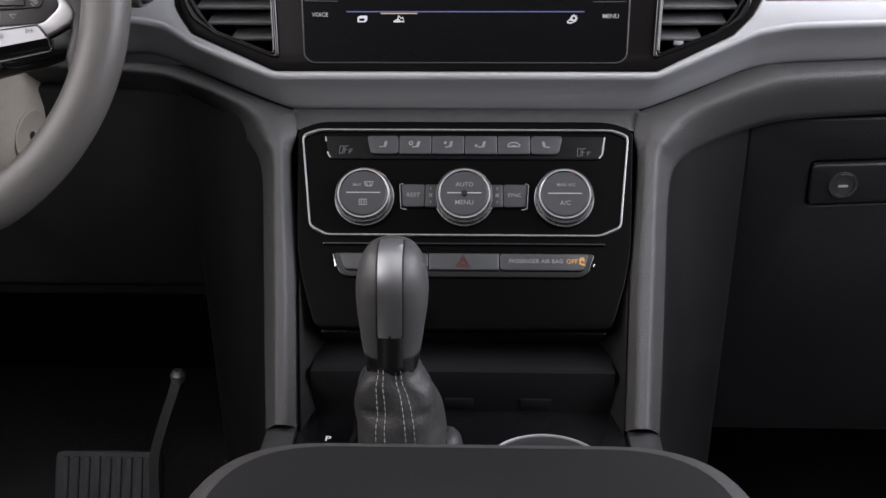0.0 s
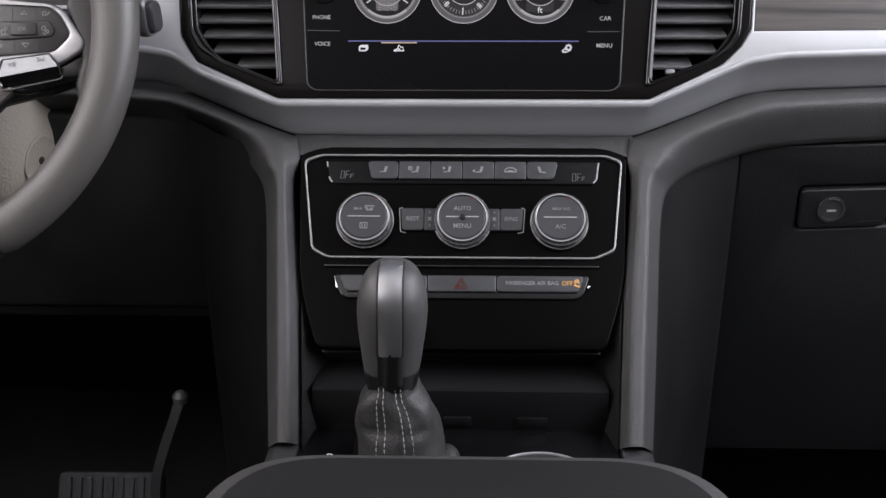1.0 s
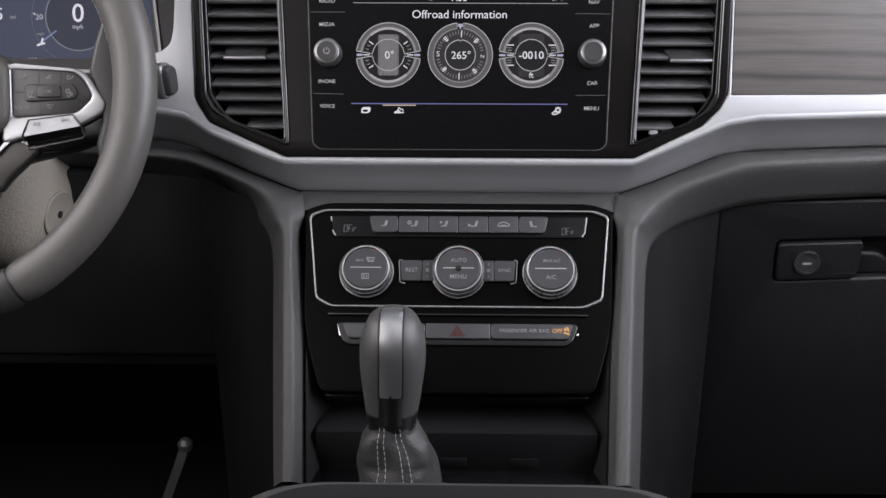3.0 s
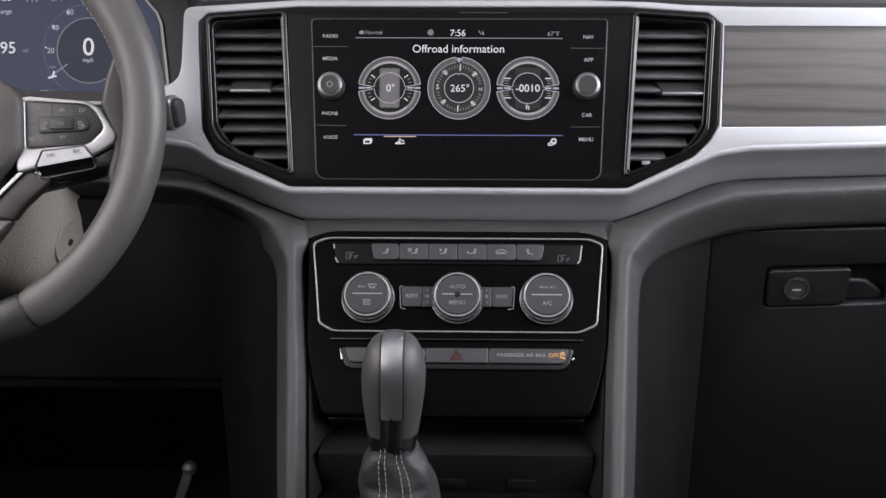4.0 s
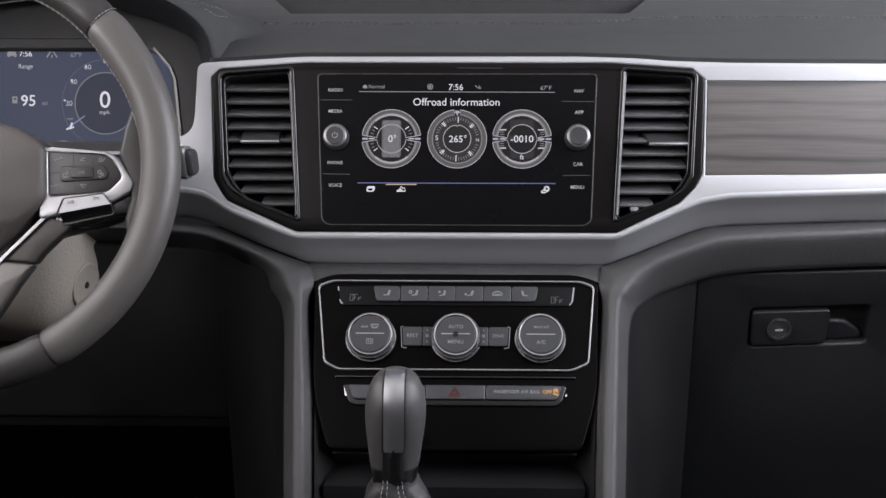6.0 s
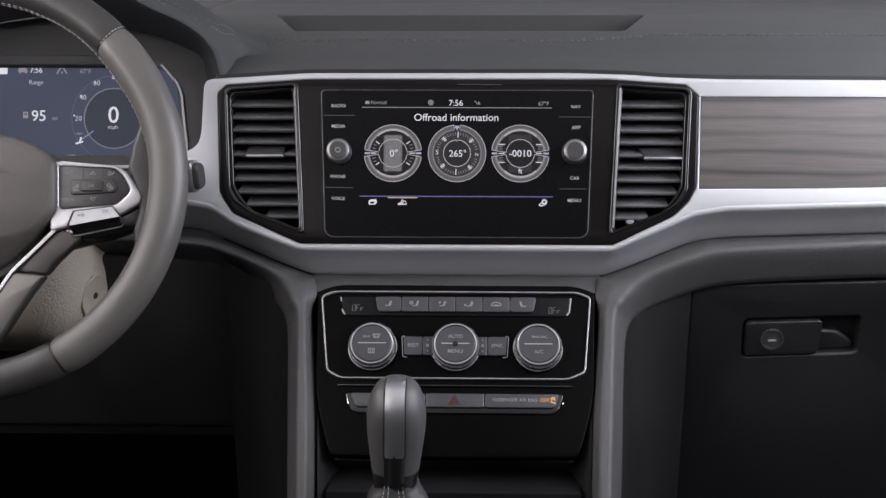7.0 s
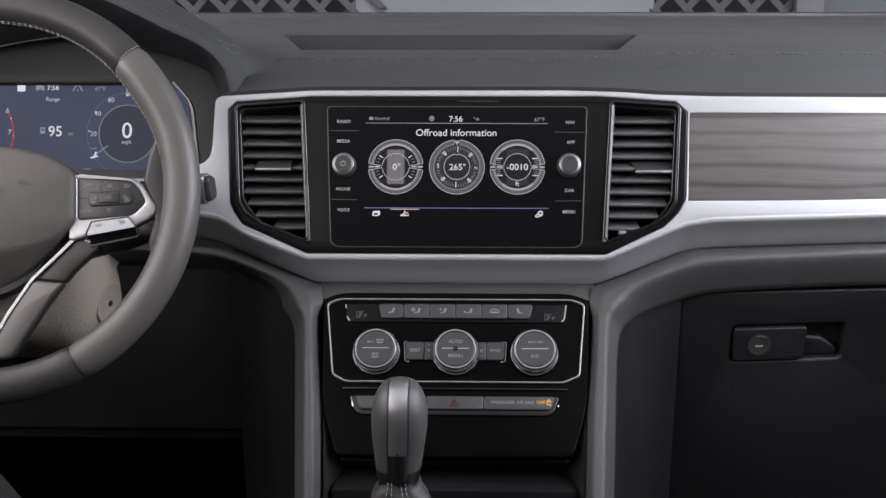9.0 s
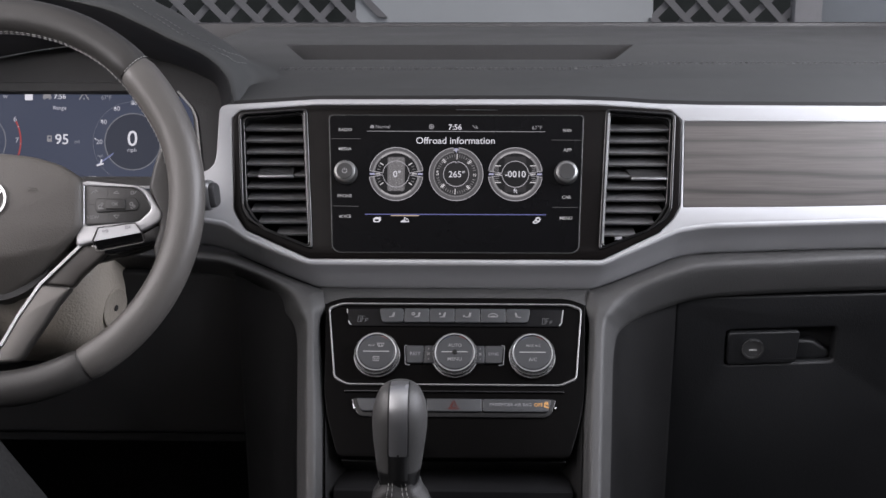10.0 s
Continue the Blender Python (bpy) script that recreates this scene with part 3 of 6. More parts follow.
def build_hood():
    lip = smooth_line([(x, 0.905, z) for x, z in LIP], 90)
    deep = smooth_line([(x, 0.985, z) for x, z in SURR[1:-1]], 90)

    def grown(line, d, y, up=0.0):
        out = []
        n = len(line)
        for i, p in enumerate(line):
            t = (line[min(i + 1, n - 1)] - line[max(i - 1, 0)]).normalized()
            o = Vector((t.z, 0, -t.x))
            if o.z < 0 and abs(o.z) > 0.3:
                o = -o
            if i < n / 2:
                o = Vector((abs(o.x), 0, abs(o.z)))
            else:
                o = Vector((-abs(o.x), 0, abs(o.z)))
            q = p + o * d
            out.append(Vector((q.x, y, q.z + up)))
        return out
    inside = [deep, [d.lerp(l, 0.6) + Vector((0, 0.0, 0.004)) for d, l in zip(deep, lip)], lip]
    part("hood_lining", loft(inside), DEEP, dash, "black lining inside the hood", sharp=60)
    rows = [lip]
    for d, y in ((0.0008, 0.902), (0.0025, 0.9000), (0.005, 0.9005), (0.0075, 0.904), (0.0095, 0.911), (0.011, 0.922), (0.0118, 0.935)):
        rows.append(grown(lip, d, y))
    half = len(lip) // 2
    starts = grown(lip, 0.0118, 0.935)
    around = grown(lip, 0.0128, 0.935)
    ends = [(-0.150, 0.925), (-0.165, 0.965), (-0.195, 1.015), (-0.240, 1.085), (-0.300, 1.17), (-0.360, 1.24), (-0.4045, 1.27)]
    ends = smooth_line([(x, y, 0) for x, y in ends], half)
    ends = ends + [Vector((-0.809 - p.x, p.y, 0)) for p in reversed(ends)]
    paths = []
    for p, q, e in zip(starts, around, ends):
        e = Vector((e.x, e.y, dash_top_height(max(e.x, -0.22), e.y) - 0.0010))
        far = (e - p).length
        flow = Vector((e.x - p.x, e.y - p.y, 0)).normalized()
        flow.z = 0.12 * flow.y
        p1 = p + Vector((0, 0.36 * far, 0)) + (q - p).normalized() * 0.10 * far
        p2 = e - flow * 0.58 * far
        paths.append([p * (1 - k) ** 3 + p1 * 3 * k * (1 - k) ** 2 + p2 * 3 * k * k * (1 - k) + e * k ** 3 for k in grid_x(0.06, 1, 16)])
    for k in range(17):
        rows.append([path[k] for path in paths])
    part("instrument_hood", loft(rows), TOP, dash, "leather-skinned hood over the instruments", sharp=60)
    # a double seam along the hood that runs out into the dash top
    seams = ([(-0.3206, 0.936, 0.9550), (-0.3069, 0.9265, 0.9500), (-0.2794, 0.915, 0.9383), (-0.2506, 0.9073, 0.9234), (-0.2267, 0.9205, 0.9077), (-0.2112, 0.9534, 0.8965)],
             [(-0.3144, 0.9438, 0.9550), (-0.2839, 0.9328, 0.9420), (-0.2532, 0.9189, 0.9275), (-0.2293, 0.9335, 0.9116), (-0.2150, 0.9640, 0.8985)])
    skin = [p for row in rows for p in row]
    for line in seams:
        laid = []
        for p in smooth_line(line, 60):
            near = sorted(skin, key=lambda q: (q.x - p.x) ** 2 + (q.y - p.y) ** 2)[:4]
            ws = [1 / (1e-7 + (q.x - p.x) ** 2 + (q.y - p.y) ** 2) for q in near]
            laid.append(Vector((p.x, p.y, sum(w * q.z for w, q in zip(ws, near)) / sum(ws) + 0.0007)))
        tagged(part("stitching", stitches(laid, 0.0042, 0.0018, 0.0005), THREAD_DARK, dash, "row of grey stitches"), kind="stuff")


build_hood()

# ---- touch screen unit ----
GLASS_OUT = [(-0.1215, 0.1275), (0.1215, 0.1275), (0.1160, 0.0000), (0.1105, -0.0042), (-0.1105, -0.0042), (-0.1160, 0.0000)]


def ring_bm(x, v, r0, r1, lo, hi, m, a0=0, a1=360, n=48):
    closed = abs(a1 - a0) >= 360
    rows = []
    for k in range(n if closed else n + 1):
        a = radians(a0 + (a1 - a0) * k / n)
        c, s = math.cos(a), math.sin(a)
        rows.append([m @ Vector((x + r * c, v + r * s, h)) for r, h in ((r0, lo), (r0, hi), (r1, hi), (r1, lo))])
    if closed:
        rows.append(rows[0])
    bm = loft(rows, closed=True)
    if not closed:
        bmesh.ops.holes_fill(bm, edges=bm.edges, sides=4)
    return bm


def disc_bm(x, v, r, lo, hi, m, n=40):
    return lathe([(0.0, lo), (r, lo), (r, hi), (0.0, hi)], m @ Matrix.Translation((x, v, 0)), n)


def build_screen():
    unit = thing("touch_screen", PD(0, 0, 0), "glossy black car touch screen showing three round gauges", "touch screen")
    bez = flat([rounded(BEZEL, 0.003, 3), rounded(VENT, 0.003, 3), rounded(mirror(VENT), 0.003, 3)], -0.016, 0.0052, MD, 0.0014, 2)
    part("bezel", bez, GLOSS_BROWN, unit, "piano black surround")
    rim = flat([rounded([(x * 1.006, 0.0615 + (v - 0.0615) * 1.012) for x, v in GLASS_OUT], 0.004, 4), rounded(GLASS_OUT, 0.004, 4)], 0.003, 0.0062, MD, 0.0003, 1)
    part("screen_edge", rim, SCREEN_EDGE, unit, "thin dark grey edge")
    gl = flat([rounded([(x * 0.998, v * 0.998) for x, v in GLASS_OUT], 0.004, 4)], 0.002, 0.0060, MD, 0.0002, 1)
    glass = part("glass", gl, SCREEN, unit, "black glass front", smooth=False)
    L = 0.0061
    words("heading", "Offroad information", -0.0004, 0.1032, 0.0752, MD, WHITE_GLOW, glass, L, bold=0.003)
    words("clock", "7:56", -0.0008, 0.1163, 0.0125, MD, WHITE_GLOW, glass, L)
    words("mode", "Normal", -0.0700, 0.1167, 0.0138, MD, GREY_GLOW, glass, L)
    words("temperature", "67°F", 0.0775, 0.1158, 0.0095, MD, GREY_GLOW, glass, L)
    part("line", strip([[(-0.0852, 0.1122), (0.0852, 0.1118)]], 0.0006, MD, L), GREY_GLOW, glass)
    part("line", strip([[(-0.0858, 0.0318), (0.0856, 0.0318)]], 0.0008, MD, L), BLUE_GLOW, glass)
    part("line", strip([[(-0.0610, 0.0306), (-0.0345, 0.0306)]], 0.0009, MD, L), CREAM_GLOW, glass)
    # small symbols
    part("symbol", join(strip([arc(-0.0233, 0.1166, 0.0021, n=20)], 0.0008, MD, L), disc_bm(-0.0233, 0.1166, 0.0012, L, L + 0.0003, MD, 16)), GREY_GLOW, glass)
    part("symbol", strip([[(0.0160, 0.1180), (0.0185, 0.1152), (0.0205, 0.1165)], [(0.0192, 0.1178), (0.0198, 0.1152), (0.0212, 0.1152)]], 0.0007, MD, L), GREY_GLOW, glass)
    part("symbol", flat([rounded([(-0.0822, 0.1152), (-0.0822, 0.117), (-0.0812, 0.1182), (-0.0792, 0.1182), (-0.0782, 0.117), (-0.0782, 0.1152)], 0.0006, 3)], L, L + 0.0003, MD), GREY_GLOW, glass, smooth=False)
    part("symbol", flat([rounded([(-0.0778, 0.0242), (-0.0778, 0.0278), (-0.0760, 0.0290), (-0.0706, 0.0290), (-0.0706, 0.0258), (-0.0722, 0.0242)], 0.0008, 3), rounded([(-0.0765, 0.0252), (-0.0765, 0.0270), (-0.0727, 0.0270), (-0.0727, 0.0252)], 0.0004, 3)], L, L + 0.0003, MD), WHITE_GLOW, glass, smooth=False)
    part("symbol", strip([[(-0.0516, 0.0247), (-0.0488, 0.0262), (-0.0478, 0.0290), (-0.0464, 0.0270), (-0.0452, 0.0276), (-0.0440, 0.0248), (-0.0516, 0.0246)], [(-0.0488, 0.0262), (-0.0470, 0.0256)]], 0.0010, MD, L), WHITE_GLOW, glass)
    part("symbol", join(strip([arc(0.0780, 0.0272, 0.0016, n=16), [(0.0733, 0.0245), (0.0752, 0.0262), (0.0792, 0.0248), (0.0760, 0.0238), (0.0733, 0.0240)]], 0.0010, MD, L), strip([[(0.0780 + 0.0016 * math.cos(a), 0.0272 + 0.0016 * math.sin(a)), (0.0780 + 0.0027 * math.cos(a), 0.0272 + 0.0027 * math.sin(a))] for a in [k * math.pi / 4 for k in range(8)]], 0.0008, MD, L)), WHITE_GLOW, glass)
    # gauges
    V = 0.0706
    for gx, kind in ((-0.0567, 0), (0.0004, 1), (0.0567, 2)):
        def ray(r, deg):
            return (gx + r * math.cos(radians(deg)), V + r * math.sin(radians(deg)))
        part("gauge_face", disc_bm(gx, V, 0.0250, L - 0.0004, L + 0.0001, MD), GAUGE_FACE, glass)
        halves = ((7, 173), (187, 353)) if kind != 1 else ((96, 444),)
        for a0, a1 in halves:
            part("gauge_band", ring_bm(gx, V, 0.0226, 0.0254, L, L + 0.00015, MD, a0, a1, 40), BAND_GLOW, glass)
            part("gauge_band", ring_bm(gx, V, 0.0206, 0.0226, L, L + 0.00018, MD, a0, a1, 40), MID_GLOW if kind != 1 else BAND_GLOW, glass)
            mid = (a0 + a1) / 2
            if kind != 1:
                part("gauge_shine", ring_bm(gx, V, 0.0203, 0.0218, L, L + 0.0003, MD, mid - 42, mid + 42, 24), RIDGE_GLOW, glass)
                outline = [ray(0.0256, a0 + (a1 - a0) * k / 40) for k in range(41)]
                inner = [ray(0.0126, a1 + 3 - (a1 - a0 + 6) * k / 30) for k in range(31)]
                part("gauge_ring", strip([outline + inner + outline[:1]], 0.00062, MD, L + 0.0003), LINE_GLOW, glass)
            else:
                part("gauge_shine", ring_bm(gx, V, 0.0212, 0.0219, L, L + 0.0003, MD, a0, a1, 48), MID_GLOW, glass)
                outline = [ray(0.0256, a0 + (a1 - a0) * k / 60) for k in range(61)]
                part("gauge_ring", strip([outline + [ray(0.0232, a1 - 1), ray(0.0232, a0 + 1)] + outline[:1]], 0.00062, MD, L + 0.0003), LINE_GLOW, glass)
        wide, thin = [], []
        if kind == 1:
            part("gauge_band", ring_bm(gx, V, 0.0128, 0.0206, L, L + 0.00012, MD), DIM_FACE, glass)
            for k in range(48):
                d = k * 7.5 - 3
                if min(abs(d - 357), abs(d + 3), abs(d - 177)) < 9:
                    continue
                if k % 12 == 0:
                    wide.append([ray(0.0142, d), ray(0.0196, d)])
                elif k % 6 == 0:
                    wide.append([ray(0.0150, d - 2.2), ray(0.0192, d - 2.2)])
                    wide.append([ray(0.0150, d + 2.2), ray(0.0192, d + 2.2)])
                else:
                    thin.append([ray(0.0164, d), ray(0.0190, d)])
            part("gauge_ring", strip([[ray(0.0120, 94 + 352 * k / 48) for k in range(49)] + [(gx, V + 0.0106), ray(0.0120, 94)]], 0.0007, MD, L + 0.0006), LINE_GLOW, glass)
            part("gauge_hub", disc_bm(gx, V, 0.0118, L, L + 0.0004, MD), HUB_GLOW, glass)
            words("reading", "265°", gx + 0.0006, V, 0.0152, MD, WHITE_GLOW, glass, L + 0.0006, bold=0.004)
            words("letter", "S", gx - 0.0176, V + 0.001, 0.0024, MD, TICK_GLOW, glass, L + 0.0005)
            words("letter", "N", gx + 0.0176, V - 0.001, 0.0026, MD, TICK_GLOW, glass, L + 0.0005)
            part("pointer", flat([[(gx - 0.0022, V + 0.0248), (gx + 0.0022, V + 0.0248), (gx, V + 0.0205)]], L, L + 0.0005, MD), PALE_BLUE_GLOW, glass, smooth=False)
        elif kind == 0:
            for d in (35, 145, 215, 325):
                wide.append([ray(0.0146, d), ray(0.0186, d)])
            for d in (15, 25, 155, 165, 195, 205, 335, 345):
                thin.append([ray(0.0160, d), ray(0.0188, d)])
            wide += [[ray(0.0150, 0), ray(0.0198, 0)], [ray(0.0150, 180), ray(0.0198, 180)]]
            part("gauge_tyre", flat([rounded([(gx - 0.0083, V - 0.0164), (gx + 0.0083, V - 0.0164), (gx + 0.0083, V + 0.0164), (gx - 0.0083, V + 0.0164)], 0.0022, 4)], L, L + 0.0002, MD), TYRE_GLOW, glass, smooth=False)
            tread = [[(gx + 0.0028 * c - 0.0012, V + dv), (gx + 0.0028 * c, V + dv - 0.0009), (gx + 0.0028 * c + 0.0012, V + dv)] for c in (-2, -1, 0, 1, 2) for dv in [0.0015 * k + 0.0007 * (c % 2) for k in range(-10, 11)]]
            part("tread", strip(tread, 0.0005, MD, L + 0.00025), MID_GLOW, glass)
            words("reading", "0°", gx + 0.0008, V, 0.0070, MD, WHITE_GLOW, glass, L + 0.0009)
        else:
            part("gauge_shade", flat([rounded([(gx - 0.0102, V - 0.0170), (gx + 0.0102, V - 0.0170), (gx + 0.0102, V + 0.0170), (gx - 0.0102, V + 0.0170)], 0.001, 3)], L, L + 0.00015, MD), DIM_FACE, glass, smooth=False)
            part("gauge_hub", disc_bm(gx, V, 0.0122, L, L + 0.0003, MD), GAUGE_FACE, glass)
            part("reading_band", flat([[(gx - 0.0110, V - 0.0028), (gx + 0.0110, V - 0.0028), (gx + 0.0110, V + 0.0028), (gx - 0.0110, V + 0.0028)]], L + 0.0003, L + 0.0005, MD), DIM_FACE, glass, smooth=False)
            for sx in (-1, 1):
                for dv, w, bag in ((0.0080, 0.0054, wide), (0.0040, 0.0036, thin), (0.0060, 0.0036, thin), (0.0020, 0.0036, thin), (0.0, 0.0052, wide), (-0.0020, 0.0036, thin), (-0.0040, 0.0036, thin), (-0.0060, 0.0036, thin), (-0.0080, 0.0054, wide)):
                    bag.append([(gx + sx * 0.0192, V + dv), (gx + sx * (0.0192 - w), V + dv)])
            words("reading", "-0010", gx, V, 0.0196, MD, WHITE_GLOW, glass, L + 0.0008, bold=0.006)
            words("unit", "ft", gx, V - 0.0158, 0.0036, MD, WHITE_GLOW, glass, L + 0.0006)
        tagged(part("tick_scale", strip(wide, 0.0009, MD, L + 0.0004), TICK_GLOW, glass), kind="stuff")
        tagged(part("tick_scale", strip(thin, 0.0006, MD, L + 0.0004), MID_GLOW, glass), kind="stuff")
        if kind != 1:
            for sx in (-1, 1):
                part("pointer", strip([[(gx + sx * 0.0253, V), (gx + sx * 0.0205, V)]], 0.0016, MD, L), PALE_BLUE_GLOW, glass)
    # labels and rotary knobs at both sides
    for text, x, v, w in (("RADIO", -0.1060, 0.1137, 0.0125), ("MEDIA", -0.1058, 0.0950, 0.0122), ("PHONE", -0.1055, 0.0495, 0.0132), ("VOICE", -0.1050, 0.0298, 0.0118),
                          ("NAV", 0.1063, 0.1131, 0.0084), ("APP", 0.1063, 0.0942, 0.0078), ("CAR", 0.1050, 0.0487, 0.0084), ("MENU", 0.1044, 0.0287, 0.0115)):
        words("key_label", text, x, v, w, MD, PRINT_GLOW, glass, L)
    for line in ([(-0.1190, 0.1048), (-0.0913, 0.1048)], [(-0.1160, 0.0397), (-0.0920, 0.0393)], [(0.0912, 0.1038), (0.1191, 0.1036)], [(0.0917, 0.0388), (0.1153, 0.0390)]):
        part("key_line", strip([line], 0.0005, MD, L), KEY_LINE, glass)
    for x in (-0.1046, 0.1046):
        mk = MD @ Matrix.Translation((x, 0.0715, 0))
        knob = part("rotary_knob", lathe([(0.0, 0.004), (0.0112, 0.004), (0.0112, 0.0075), (0.0106, 0.0085), (0.0102, 0.0150), (0.0097, 0.0166), (0.0088, 0.0172), (0.0, 0.0172)], mk, 56), SCREEN_KNOB, unit, "ribbed grey metal knob")
        ribs = []
        for k in range(48):
            ribs.append(box((-0.00022, 0.0100, 0.008), (0.00022, 0.0109, 0.0148), mk @ Matrix.Rotation(k * math.tau / 48, 4, "Z")))
        tagged(part("ribs", join(*ribs), SCREEN_KNOB, knob, smooth=False), kind="stuff")
        part("knob_cap", lathe([(0.0, 0.0168), (0.0077, 0.0168), (0.0077, 0.0178), (0.0073, 0.0181), (0.0, 0.0178)], mk, 48), KNOB_CAP, knob, "dark grey cap")
        if x < 0:
            part("power_mark", join(strip([arc(x, 0.0715, 0.0022, -235, 55, 20)], 0.0005, MD, 0.0180), strip([[(x, 0.0722), (x, 0.0744)]], 0.0005, MD, 0.0180)), PRINT, knob)
    part("slot", strip([[(0.0000, 0.1335), (0.0400, 0.1332)]], 0.0006, MD, 0.0052, 0.0004), BUTTON, unit)


SCREEN_EDGE = material("screen_edge_grey", (0.05, 0.05, 0.05), 0.3, stain=0.05)
SCREEN_KNOB = material("screen_knob_metal", (0.2, 0.2, 0.2), 0.38, metal=0.85, stain=0.08)
KNOB_CAP = material("knob_cap_grey", (0.03, 0.03, 0.03), 0.4, stain=0.08)
CREAM_GLOW = glowing("lit_cream", (1.0, 0.8, 0.6), 0.42)
GAUGE_FACE = glowing("gauge_black", (0.8, 0.8, 0.85), 0.012)
LINE_GLOW = glowing("gauge_outline", (0.95, 0.94, 0.97), 0.36)
RIDGE_GLOW = glowing("gauge_ridge", (0.97, 0.95, 0.94), 0.34)
MID_GLOW = glowing("gauge_mid_grey", (0.95, 0.94, 0.94), 0.2)
BAND_GLOW = glowing("gauge_grey", (0.95, 0.94, 0.95), 0.09)
TICK_GLOW = glowing("gauge_tick", (0.96, 0.95, 0.94), 0.55)
TYRE_GLOW = glowing("gauge_tyre", (0.92, 0.9, 0.9), 0.12)
HUB_GLOW = glowing("gauge_hub", (0.9, 0.88, 0.9), 0.018)
DIM_FACE = glowing("gauge_dim", (0.9, 0.88, 0.9), 0.03)
PALE_BLUE_GLOW = glowing("pointer_pale_blue", (0.72, 0.74, 1.0), 0.45)
PRINT_GLOW = glowing("key_lit", (0.9, 0.9, 0.9), 0.42)
KEY_LINE = glowing("key_line", (0.9, 0.9, 0.9), 0.08)
build_screen()


# ---- air vents ----
def span_at(poly, v):
    xs = []
    for a, b in zip(poly, poly[1:] + poly[:1]):
        if (a[1] - v) * (b[1] - v) < 0:
            xs.append(a[0] + (b[0] - a[0]) * (v - a[1]) / (b[1] - a[1]))
    return (min(xs), max(xs)) if len(xs) > 1 else None


def build_vent(side):
    poly = VENT if side < 0 else mirror(VENT)
    vent = thing("air_vent", PD(side * 0.172, 0.06, -0.03), "black slatted dashboard air vent with a glossy frame", "air vent", "air vents beside the screen")
    cx, cv = sum(p[0] for p in poly) / len(poly), sum(p[1] for p in poly) / len(poly)

    def scaled(d):
        out = []
        for x, v in poly:
            out.append((x + (d if x < cx else -d), v + (d if v < cv else -d)))
        return out
    # duct walls and floor
    rows = []
    for o, d in ((0.004, 0.0005), (-0.02, 0.0012), (-0.045, 0.004)):
        rows.append([PD(x, v, o) for x, v in rounded(scaled(d), 0.003, 3)])
    part("duct", loft(rows, closed=True, caps=False), DEEP, vent, "black duct")
    part("duct_back", flat([rounded(scaled(0.002), 0.003, 3)], -0.05, -0.045, MD), DEEP, vent, smooth=False)
    # glossy double rim
    part("rim", flat([rounded(scaled(-0.0030), 0.004, 4), rounded(scaled(0.0), 0.003, 4)], 0.002, 0.0075, MD, 0.0012, 3), GLOSS, vent, "glossy black rim")
    part("inner_rim", flat([rounded(scaled(0.0004), 0.003, 4), rounded(scaled(0.0024), 0.003, 4)], -0.004, 0.0030, MD, 0.0009, 3), GLOSS, vent, "glossy inner rim")
    line = [(side * 0.1458, 0.1295), (side * 0.1420, 0.066), (side * 0.1384, 0.0045)]
    part("chrome_line", strip([line], 0.0008 if side < 0 else 0.0018, MD, 0.0072, 0.0010), KNOB_METAL if side < 0 else SATIN, vent, "thin chrome line")
    # slats
    for k in range(10):
        v = 0.1150 - 0.01130 * k
        sp = span_at(scaled(0.0022), v + 0.0015)
        if not sp:
            continue
        x0, x1 = sp
        prof = [(-0.003, v - 0.0006), (-0.0020, v + 0.0006), (-0.0024, v + 0.0014), (-0.022, v + 0.0112), (-0.023, v + 0.0102), (-0.006, v - 0.0008)]
        r = [[PD(x, pv, po) for po, pv in prof] for x in (x0, x0 + 0.001, x1 - 0.001, x1)]
        part("slat", loft(r, closed=True, caps=True), SLAT, vent, sharp=25)
    # slider
    x0, x1, v0 = (-0.1894, -0.1560, 0.0690) if side < 0 else (0.1675, 0.2018, 0.0676)
    cut = 0.006 if side > 0 else 0.0
    rows = []
    for f in (0.0, 0.04, 0.5, 0.96, 1.0):
        g = 0.0006 if f in (0.0, 1.0) else 0.0
        lead = cut * (1 - f)
        prof = [(0.0010 - g, v0 + g), (0.0012 - g, v0 + 0.0022), (-0.0105, v0 + 0.0115 - g), (-0.0130, v0 + 0.0105), (-0.0130, v0 + 0.0010)]
        rows.append([PD(x0 + (x1 - x0) * f + (lead * 0.0 if k < 2 else -lead * 0.6), pv, po) for k, (po, pv) in enumerate(prof)])
    tab = part("slider", loft(rows, True, True), PLASTIC, vent, "dark grey slider")
    part("slider_edge", box((x0 - 0.0003, v0 - 0.0014, -0.003), (x1 + 0.0003, v0 + 0.0012, 0.0020), MD, 0.0010, 3), SATIN, tab, "satin metal edge")
    if side > 0:
        part("wheel_tab", box((0.151, 0.009, -0.006), (0.158, 0.0125, -0.002), MD, 0.0008), PRINT_DARK, vent, "small grey thumb wheel")


for s in (-1, 1):
    build_vent(s)


# ---- climate panel ----
def segments(x, v):
    """OFF in slanted display segments, centred at (x, v)."""
    out = []
    for k, (dx, h) in enumerate(((-0.0038, 0.0029), (-0.0002, 0.0029), (0.0032, 0.0016))):
        l, r = x + dx - 0.0012, x + dx + 0.0012
        top, bot = v - 0.0030 + h * 2, v - 0.0030
        lean = 0.0004
        out.append([(l, bot), (l + lean, top), (r + lean, top)])
        if k == 0:
            out.append([(r + lean, top), (r, bot), (l, bot)])
        else:
            out.append([(l + lean / 2, (top + bot) / 2), (r - 0.0004, (top + bot) / 2)])
    return out


